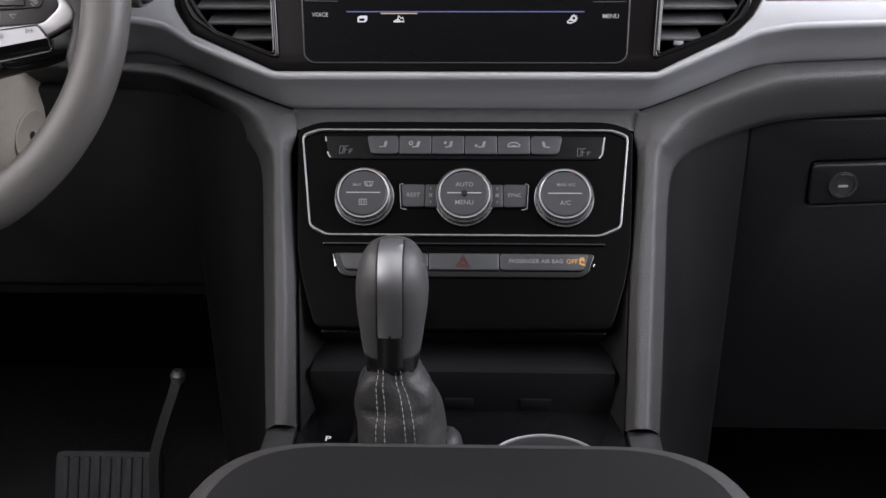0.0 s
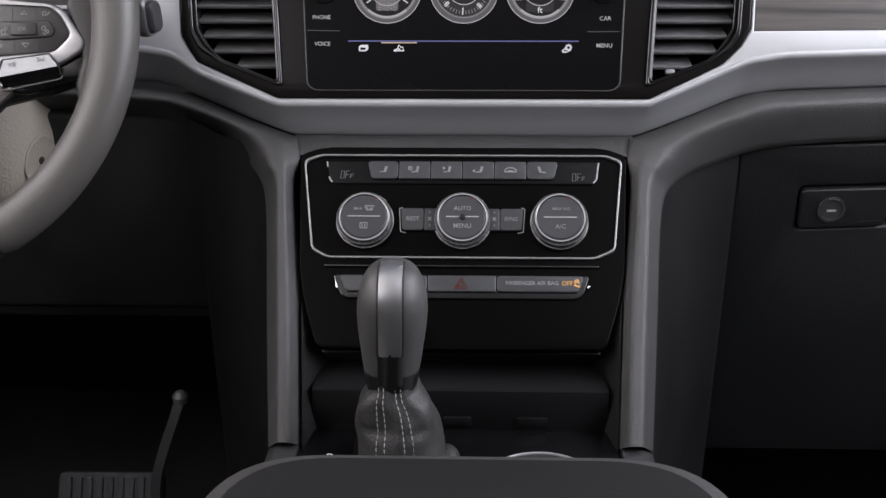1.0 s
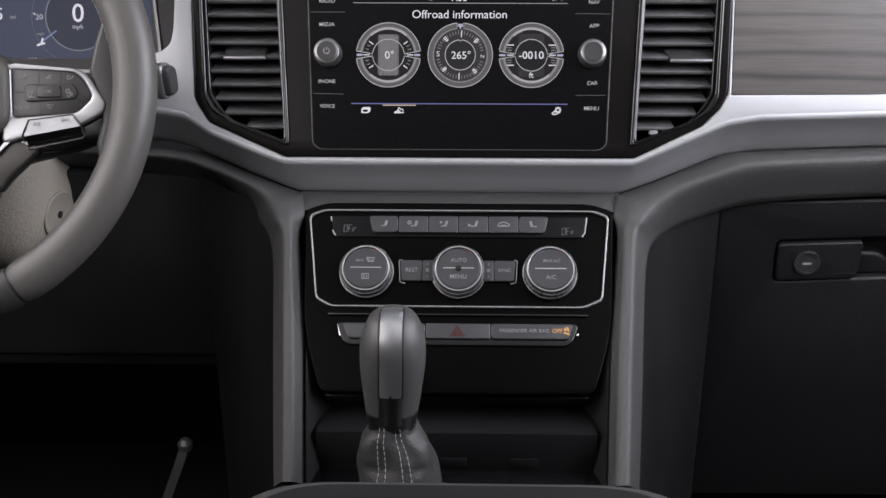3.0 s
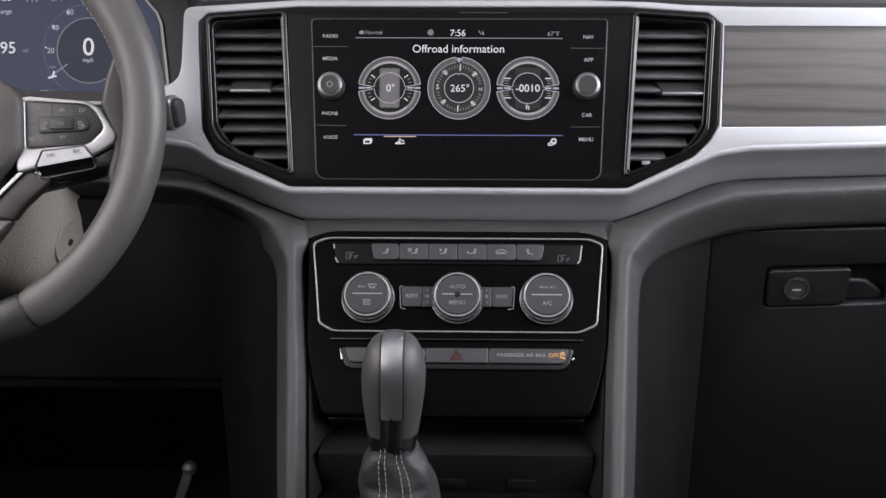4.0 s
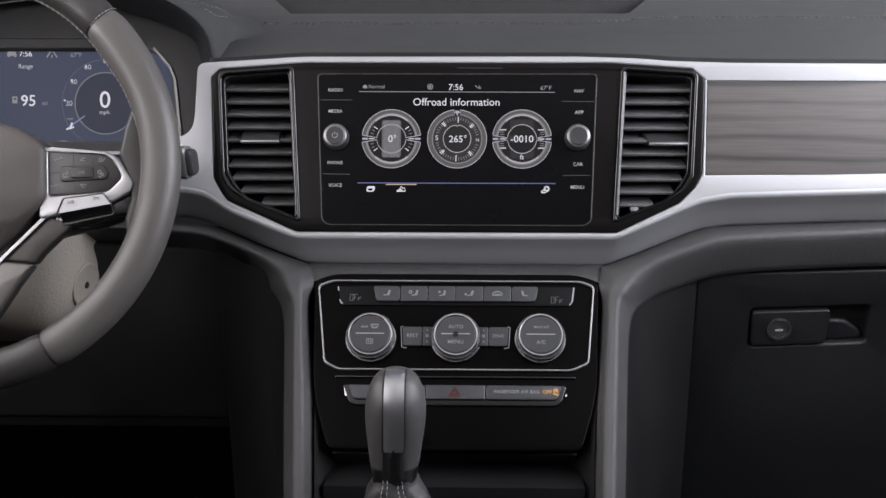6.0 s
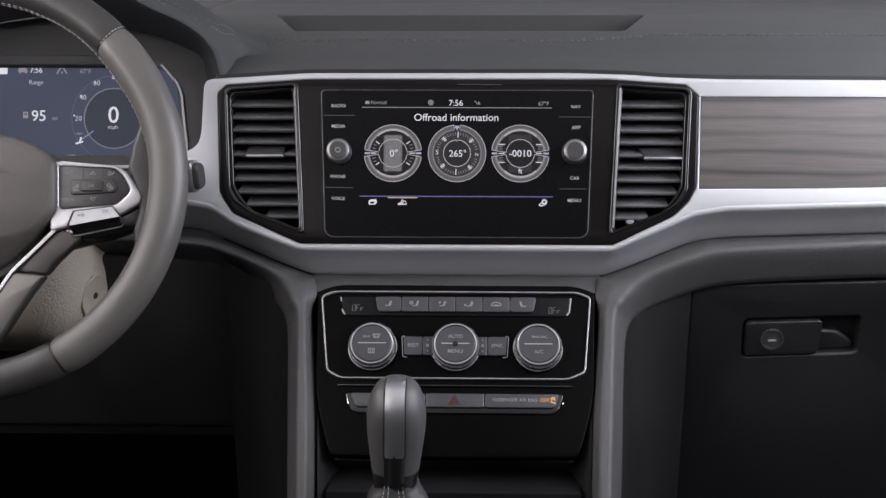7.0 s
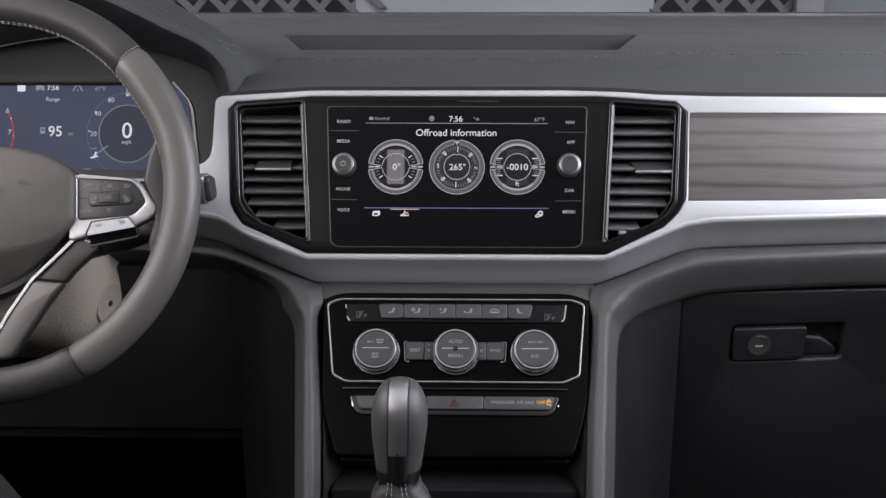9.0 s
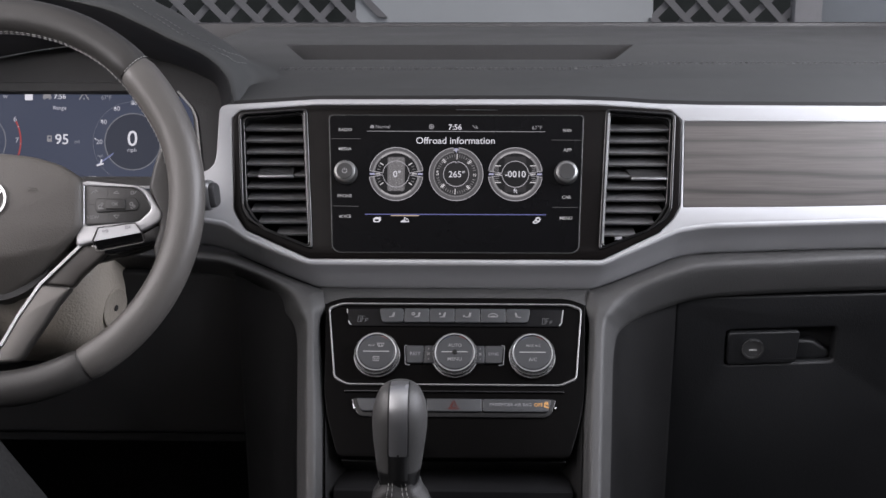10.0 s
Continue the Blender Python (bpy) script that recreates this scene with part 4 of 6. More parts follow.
def build_climate():
    unit = thing("climate_panel", PC(0, 0, -0.02), "glossy black climate control panel with three metal knobs", "climate control")
    out = [(-0.1232, 0.0800), (-0.1065, 0.0860), (0.1065, 0.0860), (0.1232, 0.0800), (0.1185, -0.0120), (0.1140, -0.0350), (0.1080, -0.0550), (0.1030, -0.0700), (0.0, -0.0710), (-0.1030, -0.0700), (-0.1080, -0.0550), (-0.1140, -0.0350), (-0.1185, -0.0120)]
    part("face_plate", flat([rounded(out, 0.006, 5)], -0.010, 0.0, MC, 0.0012, 2), GLOSS_PLATE, unit, "piano black face plate")
    F = [(-0.1195, 0.0747), (-0.1075, 0.0795), (0.1080, 0.0795), (0.1195, 0.0747), (0.1120, 0.0037), (0.0975, -0.0030), (-0.0985, -0.0030), (-0.1105, 0.0037)]
    Fi = [(x * 0.988, 0.0385 + (v - 0.0385) * 0.964) for x, v in F]
    part("silver_frame", flat([rounded(F, 0.004, 4), rounded(Fi, 0.0035, 4)], -0.001, 0.0026, MC, 0.0006, 2), FRAME_SILVER, unit, "thin silver frame line")
    # upper display strip with a key row
    strip_out = [(-0.1020, 0.0742), (0.1020, 0.0742), (0.0985, 0.0560), (-0.0985, 0.0560)]
    sp = part("display_strip", flat([rounded(strip_out, 0.003, 4)], 0.0, 0.0012, MC, 0.0003, 1), SCREEN, unit, "black display strip")
    part("strip_tip", strip([[(-0.1018, 0.0735), (-0.1013, 0.0695)], [(-0.1000, 0.0615), (-0.0985, 0.0580), (-0.0972, 0.0572)]], 0.0009, MC, 0.001, 0.0006), CHROME, sp)
    part("strip_tip", strip([[(0.1018, 0.0735), (0.0998, 0.0600), (0.0975, 0.0570)]], 0.0011, MC, 0.001, 0.0006), CHROME, sp)
    part("readout", strip(segments(-0.0862, 0.0632), 0.0005, MC, 0.0014), LCD, sp, "dim OFF in display segments")
    part("readout", strip(segments(0.0868, 0.0617), 0.0005, MC, 0.0014), LCD, sp, "dim OFF in display segments")
    n = 6
    for k in range(n):
        x0t, x1t = -0.0716 + 0.1432 * k / n + 0.0003, -0.0716 + 0.1432 * (k + 1) / n - 0.0003
        x0b, x1b = x0t, x1t
        if k == 0:
            x0b += 0.0032
        if k == n - 1:
            x1b -= 0.0032
        key = part("key", flat([rounded([(x0t, 0.0734), (x1t, 0.0734), (x1b, 0.0592), (x0b, 0.0592)], 0.0012 if 0 < k < n - 1 else 0.003, 3)], 0.0005, 0.0036, MC, 0.0006, 2), BUTTON, unit, "grey key with a small symbol")
        c = (x0t + x1t) / 2
        S = 0.0037
        seat = [[(c + 0.0022, 0.0690), (c + 0.0012, 0.0652), (c - 0.0002, 0.0645), (c - 0.0022, 0.0645)], [(c + 0.0032, 0.0690), (c + 0.0024, 0.0655), (c + 0.0016, 0.0642)]]
        if k == 4:
            mk = [[(c - 0.0045, 0.0650), (c - 0.0038, 0.0668), (c - 0.0015, 0.0682), (c + 0.0020, 0.0680), (c + 0.0045, 0.0660), (c + 0.0040, 0.0648), (c - 0.0045, 0.0648)], [(c - 0.002, 0.0655), (c + 0.002, 0.0655)]]
        elif k in (0, 5):
            sx = 1 if k == 0 else -1
            mk = [[(c + sx * (p[0] - c), p[1]) for p in l] for l in seat]
        else:
            mk = seat + ([arc(c - 0.0032, 0.0675, 0.0013, n=10)] if k == 1 else [arc(c - 0.0020, 0.0678, 0.0006, n=8)] if k == 2 else [arc(c - 0.0034, 0.0655, 0.0006, n=8)])
        part("symbol", strip(mk, 0.0008, MC, S), PRINT_DIM, key)
    # turning knobs
    for x, top, bottom in ((-0.0715, "MAX", ""), (0.0004, "AUTO", "MENU"), (0.0716, "MAX A/C", "A/C")):
        v = 0.0257
        mk = MC @ Matrix.Translation((x, v, 0))
        knob = part("knob", lathe([(0.0, 0.0), (0.0209, 0.0), (0.0212, 0.0008), (0.0209, 0.0018), (0.0203, 0.0022), (0.0195, 0.0095), (0.0190, 0.0108), (0.0181, 0.0115), (0.0174, 0.0112), (0.0172, 0.0100), (0.0, 0.0100)], mk, 72), KNOB_METAL, unit, "satin grey turning knob with a bright rim")
        part("foot_ring", ring_bm(0, 0, 0.0203, 0.0213, 0.0004, 0.0022, mk), CHROME, knob, "chrome foot ring")
        part("rim_ring", ring_bm(0, 0, 0.0176, 0.0184, 0.0106, 0.0120, mk), SATIN, knob, "satin rim")
        ribs = [box((-0.00025, 0.0196, 0.0028), (0.00025, 0.0206, 0.0084), mk @ Matrix.Rotation(k * math.tau / 90, 4, "Z")) for k in range(90)]
        tagged(part("ribs", join(*ribs), KNOB_METAL, knob, smooth=False), kind="stuff")
        part("knob_face", lathe([(0.0, 0.0090), (0.0168, 0.0090), (0.0170, 0.0110), (0.0160, 0.0118), (0.0, 0.0114)], mk, 64), BUTTON, knob, "dark grey knob face")
        part("face_line", strip([[(-0.0120, 0.0003), (0.0120, 0.0003)]], 0.0007, mk, 0.0117), PRINT, knob)
        H = 0.0119
        if bottom:
            words("face_text", top, 0.0 if len(top) < 6 else 0.001, 0.0068, 0.0125 if len(top) < 6 else 0.0130, mk, PRINT_DIM, knob, H)
            words("face_text", bottom, 0.0, -0.0068, 0.0128 if len(bottom) > 3 else 0.0075, mk, PRINT_DIM, knob, H)
        else:
            words("face_text", top, -0.0045, 0.0062, 0.0060, mk, PRINT_DIM, knob, H)
            part("symbol", strip([[(0.0005, 0.0082), (0.0070, 0.0082), (0.0058, 0.0052), (0.0018, 0.0052), (0.0005, 0.0082)], [(0.0028, 0.0046), (0.0024, 0.0070)], [(0.0046, 0.0046), (0.0050, 0.0070)]], 0.0009, mk, H), PRINT_DIM, knob)
            part("symbol", strip([[(-0.0026, -0.0050), (0.0026, -0.0050), (0.0026, -0.0090), (-0.0026, -0.0090), (-0.0026, -0.0050)], [(-0.0010, -0.0060), (-0.0010, -0.0082)], [(0.0010, -0.0060), (0.0010, -0.0082)]], 0.0008, mk, H), PRINT_DIM, knob)
        if top == "AUTO":
            part("sensor", lathe([(0.0, 0.0112), (0.0023, 0.0112), (0.0021, 0.0128), (0.0, 0.0134)], mk, 24), GLOSS, knob, "small black button")
        part("dial_mark", strip([arc(0, 0, 0.0225, 48, 66, 8), arc(0, 0, 0.0150, 108, 130, 8)], 0.0006, mk, 0.0004), PRINT_DIM, unit)
        part("scale_red", strip([arc(0, 0, 0.0160, 52, 76, 8)], 0.0004, mk, 0.0119), RED_MARK, knob)
        part("scale_blue", strip([arc(0, 0, 0.0160, 106, 128, 8)], 0.0004, mk, 0.0119), BLUE_MARK, knob)
    # keys between the knobs
    for sx, text in ((-1, "REST"), (1, "SYNC")):
        def mx(pts):
            return [(p[0] * -sx, p[1]) for p in pts]
        k1 = part("key", flat([rounded(mx([(-0.0452, 0.0358), (-0.0282, 0.0358), (-0.0282, 0.0186), (-0.0440, 0.0186)]), 0.0022, 4)], 0.0002, 0.0030, MC, 0.0006, 2), BUTTON, unit, "grey key")
        k2 = part("key", flat([rounded(mx([(-0.0277, 0.0358), (-0.0180, 0.0358), (-0.0180, 0.0186), (-0.0277, 0.0186)]), 0.0008, 3)], 0.0002, 0.0028, MC, 0.0006, 2), BUTTON, unit, "grey fan key")
        words("key_text", text, sx * 0.0362, 0.0276, 0.0095, MC, PRINT_DARK, k1, 0.0032)
        part("symbol", strip([[(sx * 0.0238 - 0.0012, 0.0262), (sx * 0.0238 + 0.0012, 0.0288)], [(sx * 0.0238 - 0.0012, 0.0288), (sx * 0.0238 + 0.0012, 0.0262)], [(sx * 0.0238, 0.0318), (sx * 0.0238, 0.0334)], [(sx * 0.0238, 0.0216), (sx * 0.0238, 0.0232)]], 0.0008, MC, 0.0029), PRINT_DIM, k2)
        part("key_edge", strip([mx([(-0.0440, 0.0371), (-0.0464, 0.0362), (-0.0452, 0.0182), (-0.0430, 0.0174), (-0.0410, 0.0173)])], 0.0005, MC, 0.0004, 0.0008), SATIN, unit)
    part("ridge", box((-0.100, -0.0096, -0.002), (0.100, -0.0078, 0.0022), MC, 0.0008, 2), GLOSS, unit, "glossy ridge")


FRAME_SILVER = material("frame_silver", (0.29, 0.29, 0.29), 0.38, metal=0.6, stain=0.04)
LCD = glowing("lcd_segments", (0.85, 0.87, 0.9), 0.13)
RED_MARK = material("red_mark", (0.16, 0.045, 0.04), 0.5)
BLUE_MARK = material("blue_mark", (0.06, 0.075, 0.14), 0.5)
build_climate()


def build_switches():
    unit = thing("switch_strip", PC(0, -0.023, -0.01), "black switch strip with a red hazard triangle", "switches")
    tray = [(-0.0930, -0.0155), (0.0930, -0.0155), (0.0880, -0.0300), (0.0830, -0.0335), (-0.0830, -0.0335), (-0.0880, -0.0300)]
    part("base", flat([rounded(tray, 0.004, 4)], -0.001, 0.0020, MC, 0.0008, 2), GLOSS, unit, "glossy black base")
    for x0, x1, k in ((-0.0885, -0.0247, 0), (-0.0241, 0.0251, 1), (0.0257, 0.0885, 2)):
        b0, b1 = (x0 + 0.005, x1) if k == 0 else (x0, x1 - 0.004) if k == 2 else (x0, x1)
        key = part("key", flat([rounded([(x0, -0.0166), (x1, -0.0166), (b1, -0.0290), (b0, -0.0290)], 0.001 if k == 1 else 0.003, 4)], 0.001, 0.0048, MC, 0.0009, 2), BUTTON, unit, "dark grey rocker key")
        if k == 1:
            tri = [(-0.0046, -0.0264), (0.0046, -0.0264), (0.0, -0.0186)]
            tri2 = [(x * 0.55, -0.0236 + (v + 0.0236) * 0.55) for x, v in tri]
            part("hazard_mark", join(strip([tri + tri[:1]], 0.0008, MC, 0.0049), strip([tri2 + tri2[:1]], 0.0006, MC, 0.0049)), RED_MARK2, key, "red triangle")
        if k == 2:
            words("key_text", "PASSENGER AIR BAG", 0.0510, -0.0222, 0.0375, MC, PRINT_DARK, key, 0.0050)
            words("warning_light", "OFF", 0.0762, -0.0222, 0.0078, MC, ORANGE_GLOW, key, 0.0050)
            part("warning_light", strip([[(0.0815, -0.0202), (0.0822, -0.0240), (0.0850, -0.0244)], arc(0.0832, -0.0205, 0.0009, n=10), [(0.0842, -0.0198), (0.0846, -0.0226)], [(0.0808, -0.0236), (0.0852, -0.0252)]], 0.0009, MC, 0.0050), ORANGE_GLOW, key)
    part("chrome_tip", flat([rounded([(-0.0924, -0.0172), (-0.0917, -0.0172), (-0.0895, -0.0245), (-0.0890, -0.0268), (-0.0905, -0.0268), (-0.0909, -0.0245)], 0.0006, 3)], 0.001, 0.0036, MC, 0.0006, 2), CHROME, unit, "small chrome end piece")
    part("chrome_tip", flat([rounded([(0.0905, -0.0245), (0.0918, -0.0228), (0.0928, -0.0242), (0.0913, -0.0264)], 0.0005, 3)], 0.001, 0.0036, MC, 0.0006, 2), CHROME, unit, "small chrome end piece")



RED_MARK2 = glowing("hazard_red", (1.0, 0.16, 0.12), 0.10)
build_switches()


# ---- centre console ----
def build_console():
    con = thing("center_console", (0, 0.6, 0.1), "black center console with an open storage cubby", "center console")
    for s in (-1, 1):
        body_rows = []
        for y in (0.30, 0.45, 0.60, 0.68, 0.705):
            x = 0.138
            body_rows.append([Vector((s * x, y, 0.10)), Vector((s * x, y, 0.48)), Vector((s * (x - 0.003), y, 0.497)), Vector((s * (x - 0.012), y, 0.506)), Vector((s * 0.112, y, 0.507)), Vector((s * 0.110, y, 0.495))])
        part("console_wall", loft(body_rows), PLASTIC, con, "dark grained console side", sharp=60)
        # tapering cheeks inside the cubby
        rows = []
        for f in grid_x(0, 1, 10):
            v = -0.030 - 0.112 * f
            a = PC(s * (0.1162 - 0.0072 * f), v, -0.002)
            b = Vector((s * 0.086, max(a.y + 0.02, 0.80), a.z))
            rows.append([a, a.lerp(b, 0.25), a.lerp(b, 0.6), b])
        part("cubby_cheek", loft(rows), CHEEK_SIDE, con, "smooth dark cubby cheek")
    part("console_top", flat([rounded([(-0.112, 0.40), (0.112, 0.40), (0.112, 0.73), (-0.112, 0.73)], 0.004, 3)], 0.49, 0.5045, Matrix.Identity(4), 0.001, 1), GLOSS, con, "piano black console top")
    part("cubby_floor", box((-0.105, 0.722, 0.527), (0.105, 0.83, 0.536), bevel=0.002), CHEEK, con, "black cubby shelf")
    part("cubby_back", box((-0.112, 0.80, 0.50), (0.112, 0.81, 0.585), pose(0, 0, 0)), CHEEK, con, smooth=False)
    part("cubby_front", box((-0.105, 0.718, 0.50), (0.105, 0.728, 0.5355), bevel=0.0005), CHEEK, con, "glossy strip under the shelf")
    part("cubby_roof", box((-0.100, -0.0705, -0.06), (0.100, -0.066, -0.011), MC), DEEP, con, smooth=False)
    part("socket", box((-0.012, 0.7165, 0.5075), (0.008, 0.7195, 0.5150), bevel=0.001), CHEEK, con, "small charging socket")
    part("socket", box((0.040, 0.7165, 0.5075), (0.062, 0.7195, 0.5150), bevel=0.001), CHEEK, con, "small charging socket")
    words("gear_mark", "P", -0.0890, 0.6800, 0.0036, Matrix.Translation((0, 0, 0.5046)), WHITE_GLOW, con, 0.0004)
    part("gear_display", flat([rounded([(-0.105, 0.655), (-0.074, 0.655), (-0.074, 0.715), (-0.105, 0.715)], 0.003, 3)], 0.503, 0.5050, Matrix.Identity(4), 0.0003, 1), SCREEN, con, "black gear display")
    cup = thing("cup_holder", (0.055, 0.648, 0.44), "chrome-rimmed round cup holder in the console", "cup holder")
    mk = Matrix.Translation((0.055, 0.648, 0.5045))
    part("rim", lathe([(0.0380, 0.0), (0.0383, 0.0010), (0.0391, 0.0014), (0.0399, 0.0010), (0.0402, 0.0)], mk, 64), SILVER_DULL, cup, "chrome ring")
    part("well", lathe([(0.0368, 0.0010), (0.0350, 0.0004), (0.0345, 0.0003), (0.0, 0.0003)], mk, 48), DEEP, cup)


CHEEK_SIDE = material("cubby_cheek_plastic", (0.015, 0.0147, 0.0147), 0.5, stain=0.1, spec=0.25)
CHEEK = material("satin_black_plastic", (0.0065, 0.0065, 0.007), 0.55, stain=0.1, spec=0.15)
build_console()


# ---- gear shifter ----
def build_shifter():
    sh = thing("gear_shifter", (-0.042, 0.67, 0.505), "grey gear shifter with a satin metal strip and stitched leather boot", "gear shifter")
    # z, centre x, half width, centre y, half depth
    prof = [(0.5660, -0.0438, 0.0160, 0.6690, 0.0160), (0.5720, -0.0437, 0.0170, 0.6690, 0.0170), (0.5790, -0.0436, 0.0180, 0.6690, 0.0180), (0.5902, -0.0432, 0.0195, 0.6685, 0.0192), (0.5981, -0.0430, 0.0204, 0.6682, 0.0203), (0.6060, -0.0428, 0.0214, 0.6680, 0.0215), (0.6139, -0.0425, 0.0221, 0.6677, 0.0226), (0.6216, -0.0423, 0.0224, 0.6675, 0.0232), (0.6293, -0.0422, 0.0221, 0.6675, 0.0233), (0.6370, -0.0421, 0.0207, 0.6680, 0.0222), (0.6440, -0.0421, 0.0180, 0.6690, 0.0195), (0.6490, -0.0421, 0.0145, 0.6700, 0.0158), (0.6522, -0.0421, 0.0095, 0.6705, 0.0105), (0.6532, -0.0421, 0.0045, 0.6708, 0.0052), (0.6535, -0.0421, 0.0004, 0.6710, 0.0005)]
    pts = smooth_line([(p[0], p[1], p[2]) for p in prof], 58)
    pts2 = smooth_line([(p[3], p[4], 0) for p in prof], 58)
    SEG = 64

    def shape(z, cx, hw, cy, hd, grow=0.0):
        row = []
        for k in range(SEG):
            a = math.tau * k / SEG
            c, s = math.cos(a), math.sin(a)
            e = 2.35
            r = (abs(c) ** e + abs(s) ** e) ** (-1 / e)
            row.append(Vector((cx + (hw + grow) * r * c, cy + (hd + grow) * r * s, z)))
        return row
    rows = [shape(p.x, p.y, p.z, q.x, q.y) for p, q in zip(pts, pts2)]
    body_rows = [r for r, p in zip(rows, pts) if p.x > 0.5790]
    base_rows = [r for r, p in zip(rows, pts) if p.x <= 0.5815]
    part("knob", loft(body_rows, closed=True), KNOB_SKIN, sh, "grey skinned knob", sharp=60)
    part("knob_base", loft([shape(0.562, -0.0440, 0.0140, 0.669, 0.0145)] + base_rows, closed=True), COLLAR, sh, "black lower collar", sharp=60)
    # metal strip over the front and crown
    lines = []
    for f in (-1, -0.96, -0.5, 0, 0.5, 0.96, 1):
        line = []
        for p, q in zip(pts, pts2):
            if p.x < 0.5975:
                continue
            cx, hw, cy, hd = p.y, p.z, q.x, q.y
            if hw < 0.0080:
                continue
            w = 0.0075
            x = f * w
            e = 2.35
            u = min(0.999, abs(x) / max(hw, 1e-5))
            yy = cy - hd * (1 - u ** e) ** (1 / e)
            lift = 0.0006 if abs(f) < 0.99 else -0.0004
            line.append(Vector((cx + x, yy - lift, p.x + lift * 0.5)))
        line.append(Vector((-0.0421 + f * 0.0072, 0.6650, 0.6538 - 0.0007 * abs(f))))
        line.append(Vector((-0.0421 + f * 0.0070, 0.6720, 0.6538 - 0.0007 * abs(f))))
        lines.append(line)
    gap = [[p + Vector((sx * g, 0.00035, -0.0002)) for p in lines[j]] for j, sx, g in ((1, -1, 0.0014), (1, -1, 0.0004), (5, 1, 0.0004), (5, 1, 0.0014))]
    part("strip_gap", join(loft(gap[:2]), loft(gap[2:])), DEEP, sh, "dark groove beside the strip")
    part("strip", loft(lines), SATIN, sh, "satin metal strip", sharp=60)
    low = []
    for f in (-1, -0.9, 0, 0.9, 1):
        line = []
        for p, q in zip(pts, pts2):
            if p.x > 0.5995 or p.x < 0.574:
                continue
            x = f * 0.0083
            u = min(0.999, abs(x) / p.z)
            yy = q.x - q.y * (1 - u ** 2.35) ** (1 / 2.35)
            lift = 0.0006 if abs(f) < 0.95 else -0.0004
            line.append(Vector((p.y + x, yy - lift, p.x)))
        low.append(line)
    part("release_button", loft(low), COLLAR, sh, "black lower insert", sharp=60)
    # boot
    prof = [(0.5735, -0.0438, 0.0160, 0.6690, 0.0160), (0.5680, -0.0434, 0.0166, 0.6690, 0.0168), (0.5638, -0.0434, 0.0188, 0.6690, 0.0186), (0.5576, -0.0421, 0.0234, 0.6690, 0.0212), (0.5492, -0.0412, 0.0257, 0.6690, 0.0232), (0.5408, -0.0406, 0.0269, 0.6690, 0.0248), (0.5323, -0.0401, 0.0278, 0.6690, 0.0265), (0.5237, -0.0392, 0.0287, 0.6690, 0.0285), (0.5151, -0.0384, 0.0292, 0.6695, 0.0305), (0.5045, -0.0366, 0.0305, 0.6700, 0.0330)]
    pts = smooth_line([(p[0], p[1], p[2]) for p in prof], 40)
    pts2 = smooth_line([(p[3], p[4], 0) for p in prof], 40)
    rows = []
    n = 96
    for i, (p, q) in enumerate(zip(pts, pts2)):
        f = i / 39
        row = []
        for k in range(n):
            a = math.tau * k / n
            c, s = math.cos(a), math.sin(a)
            r = (abs(c) ** 2.6 + abs(s) ** 2.6) ** (-1 / 2.6)
            fold = 0.0014 * math.sin(3 * a + 9 * f) * math.sin(math.pi * f) + 0.0020 * noise.noise((c * 2.2, s * 2.2, f * 4.0)) * math.sin(math.pi * min(1, f * 1.2 + 0.05))
            fold += -0.0022 * math.exp(-((f - 0.52) / 0.05) ** 2) * max(0, -s) * (0.6 + 0.4 * math.sin(5 * a))
            row.append(Vector((p.y + (p.z + fold) * r * c, q.x + (q.y + fold) * r * s, p.x)))
        rows.append(row)
    boot = part("boot", loft(rows, closed=True), BOOT, sh, "black leather boot", sharp=80)
    ks = [int(n * (270 + d) / 360) for d in (-24, -14, 14, 25)]
    for k in ks:
        line = [Vector((rows[i][k].x, rows[i][k].y - 0.0006, rows[i][k].z)) for i in range(len(rows))]
        tagged(part("stitching", stitches(line, 0.0032, 0.0009, 0.00032), THREAD, boot, "row of pale stitches"), kind="stuff")
    lobe = []
    for z, r in ((0.5035, 0.0095), (0.5090, 0.0098), (0.5140, 0.0085), (0.5172, 0.0060), (0.5188, 0.0030), (0.5191, 0.0004)):
        lobe.append([Vector((-0.0085 + r * math.cos(math.tau * k / 24), 0.6690 + 1.5 * r * math.sin(math.tau * k / 24), z)) for k in range(24)])
    part("boot_fold", loft(lobe, closed=True), BOOT, sh, "soft fold at the foot of the boot", sharp=80)
    part("boot_frame", lathe([(0.036, 0.0), (0.0375, 0.003), (0.0335, 0.0038), (0.032, 0.0)], Matrix.Translation((-0.0372, 0.67, 0.5045)), 48), GLOSS, sh, "black boot frame")


build_shifter()


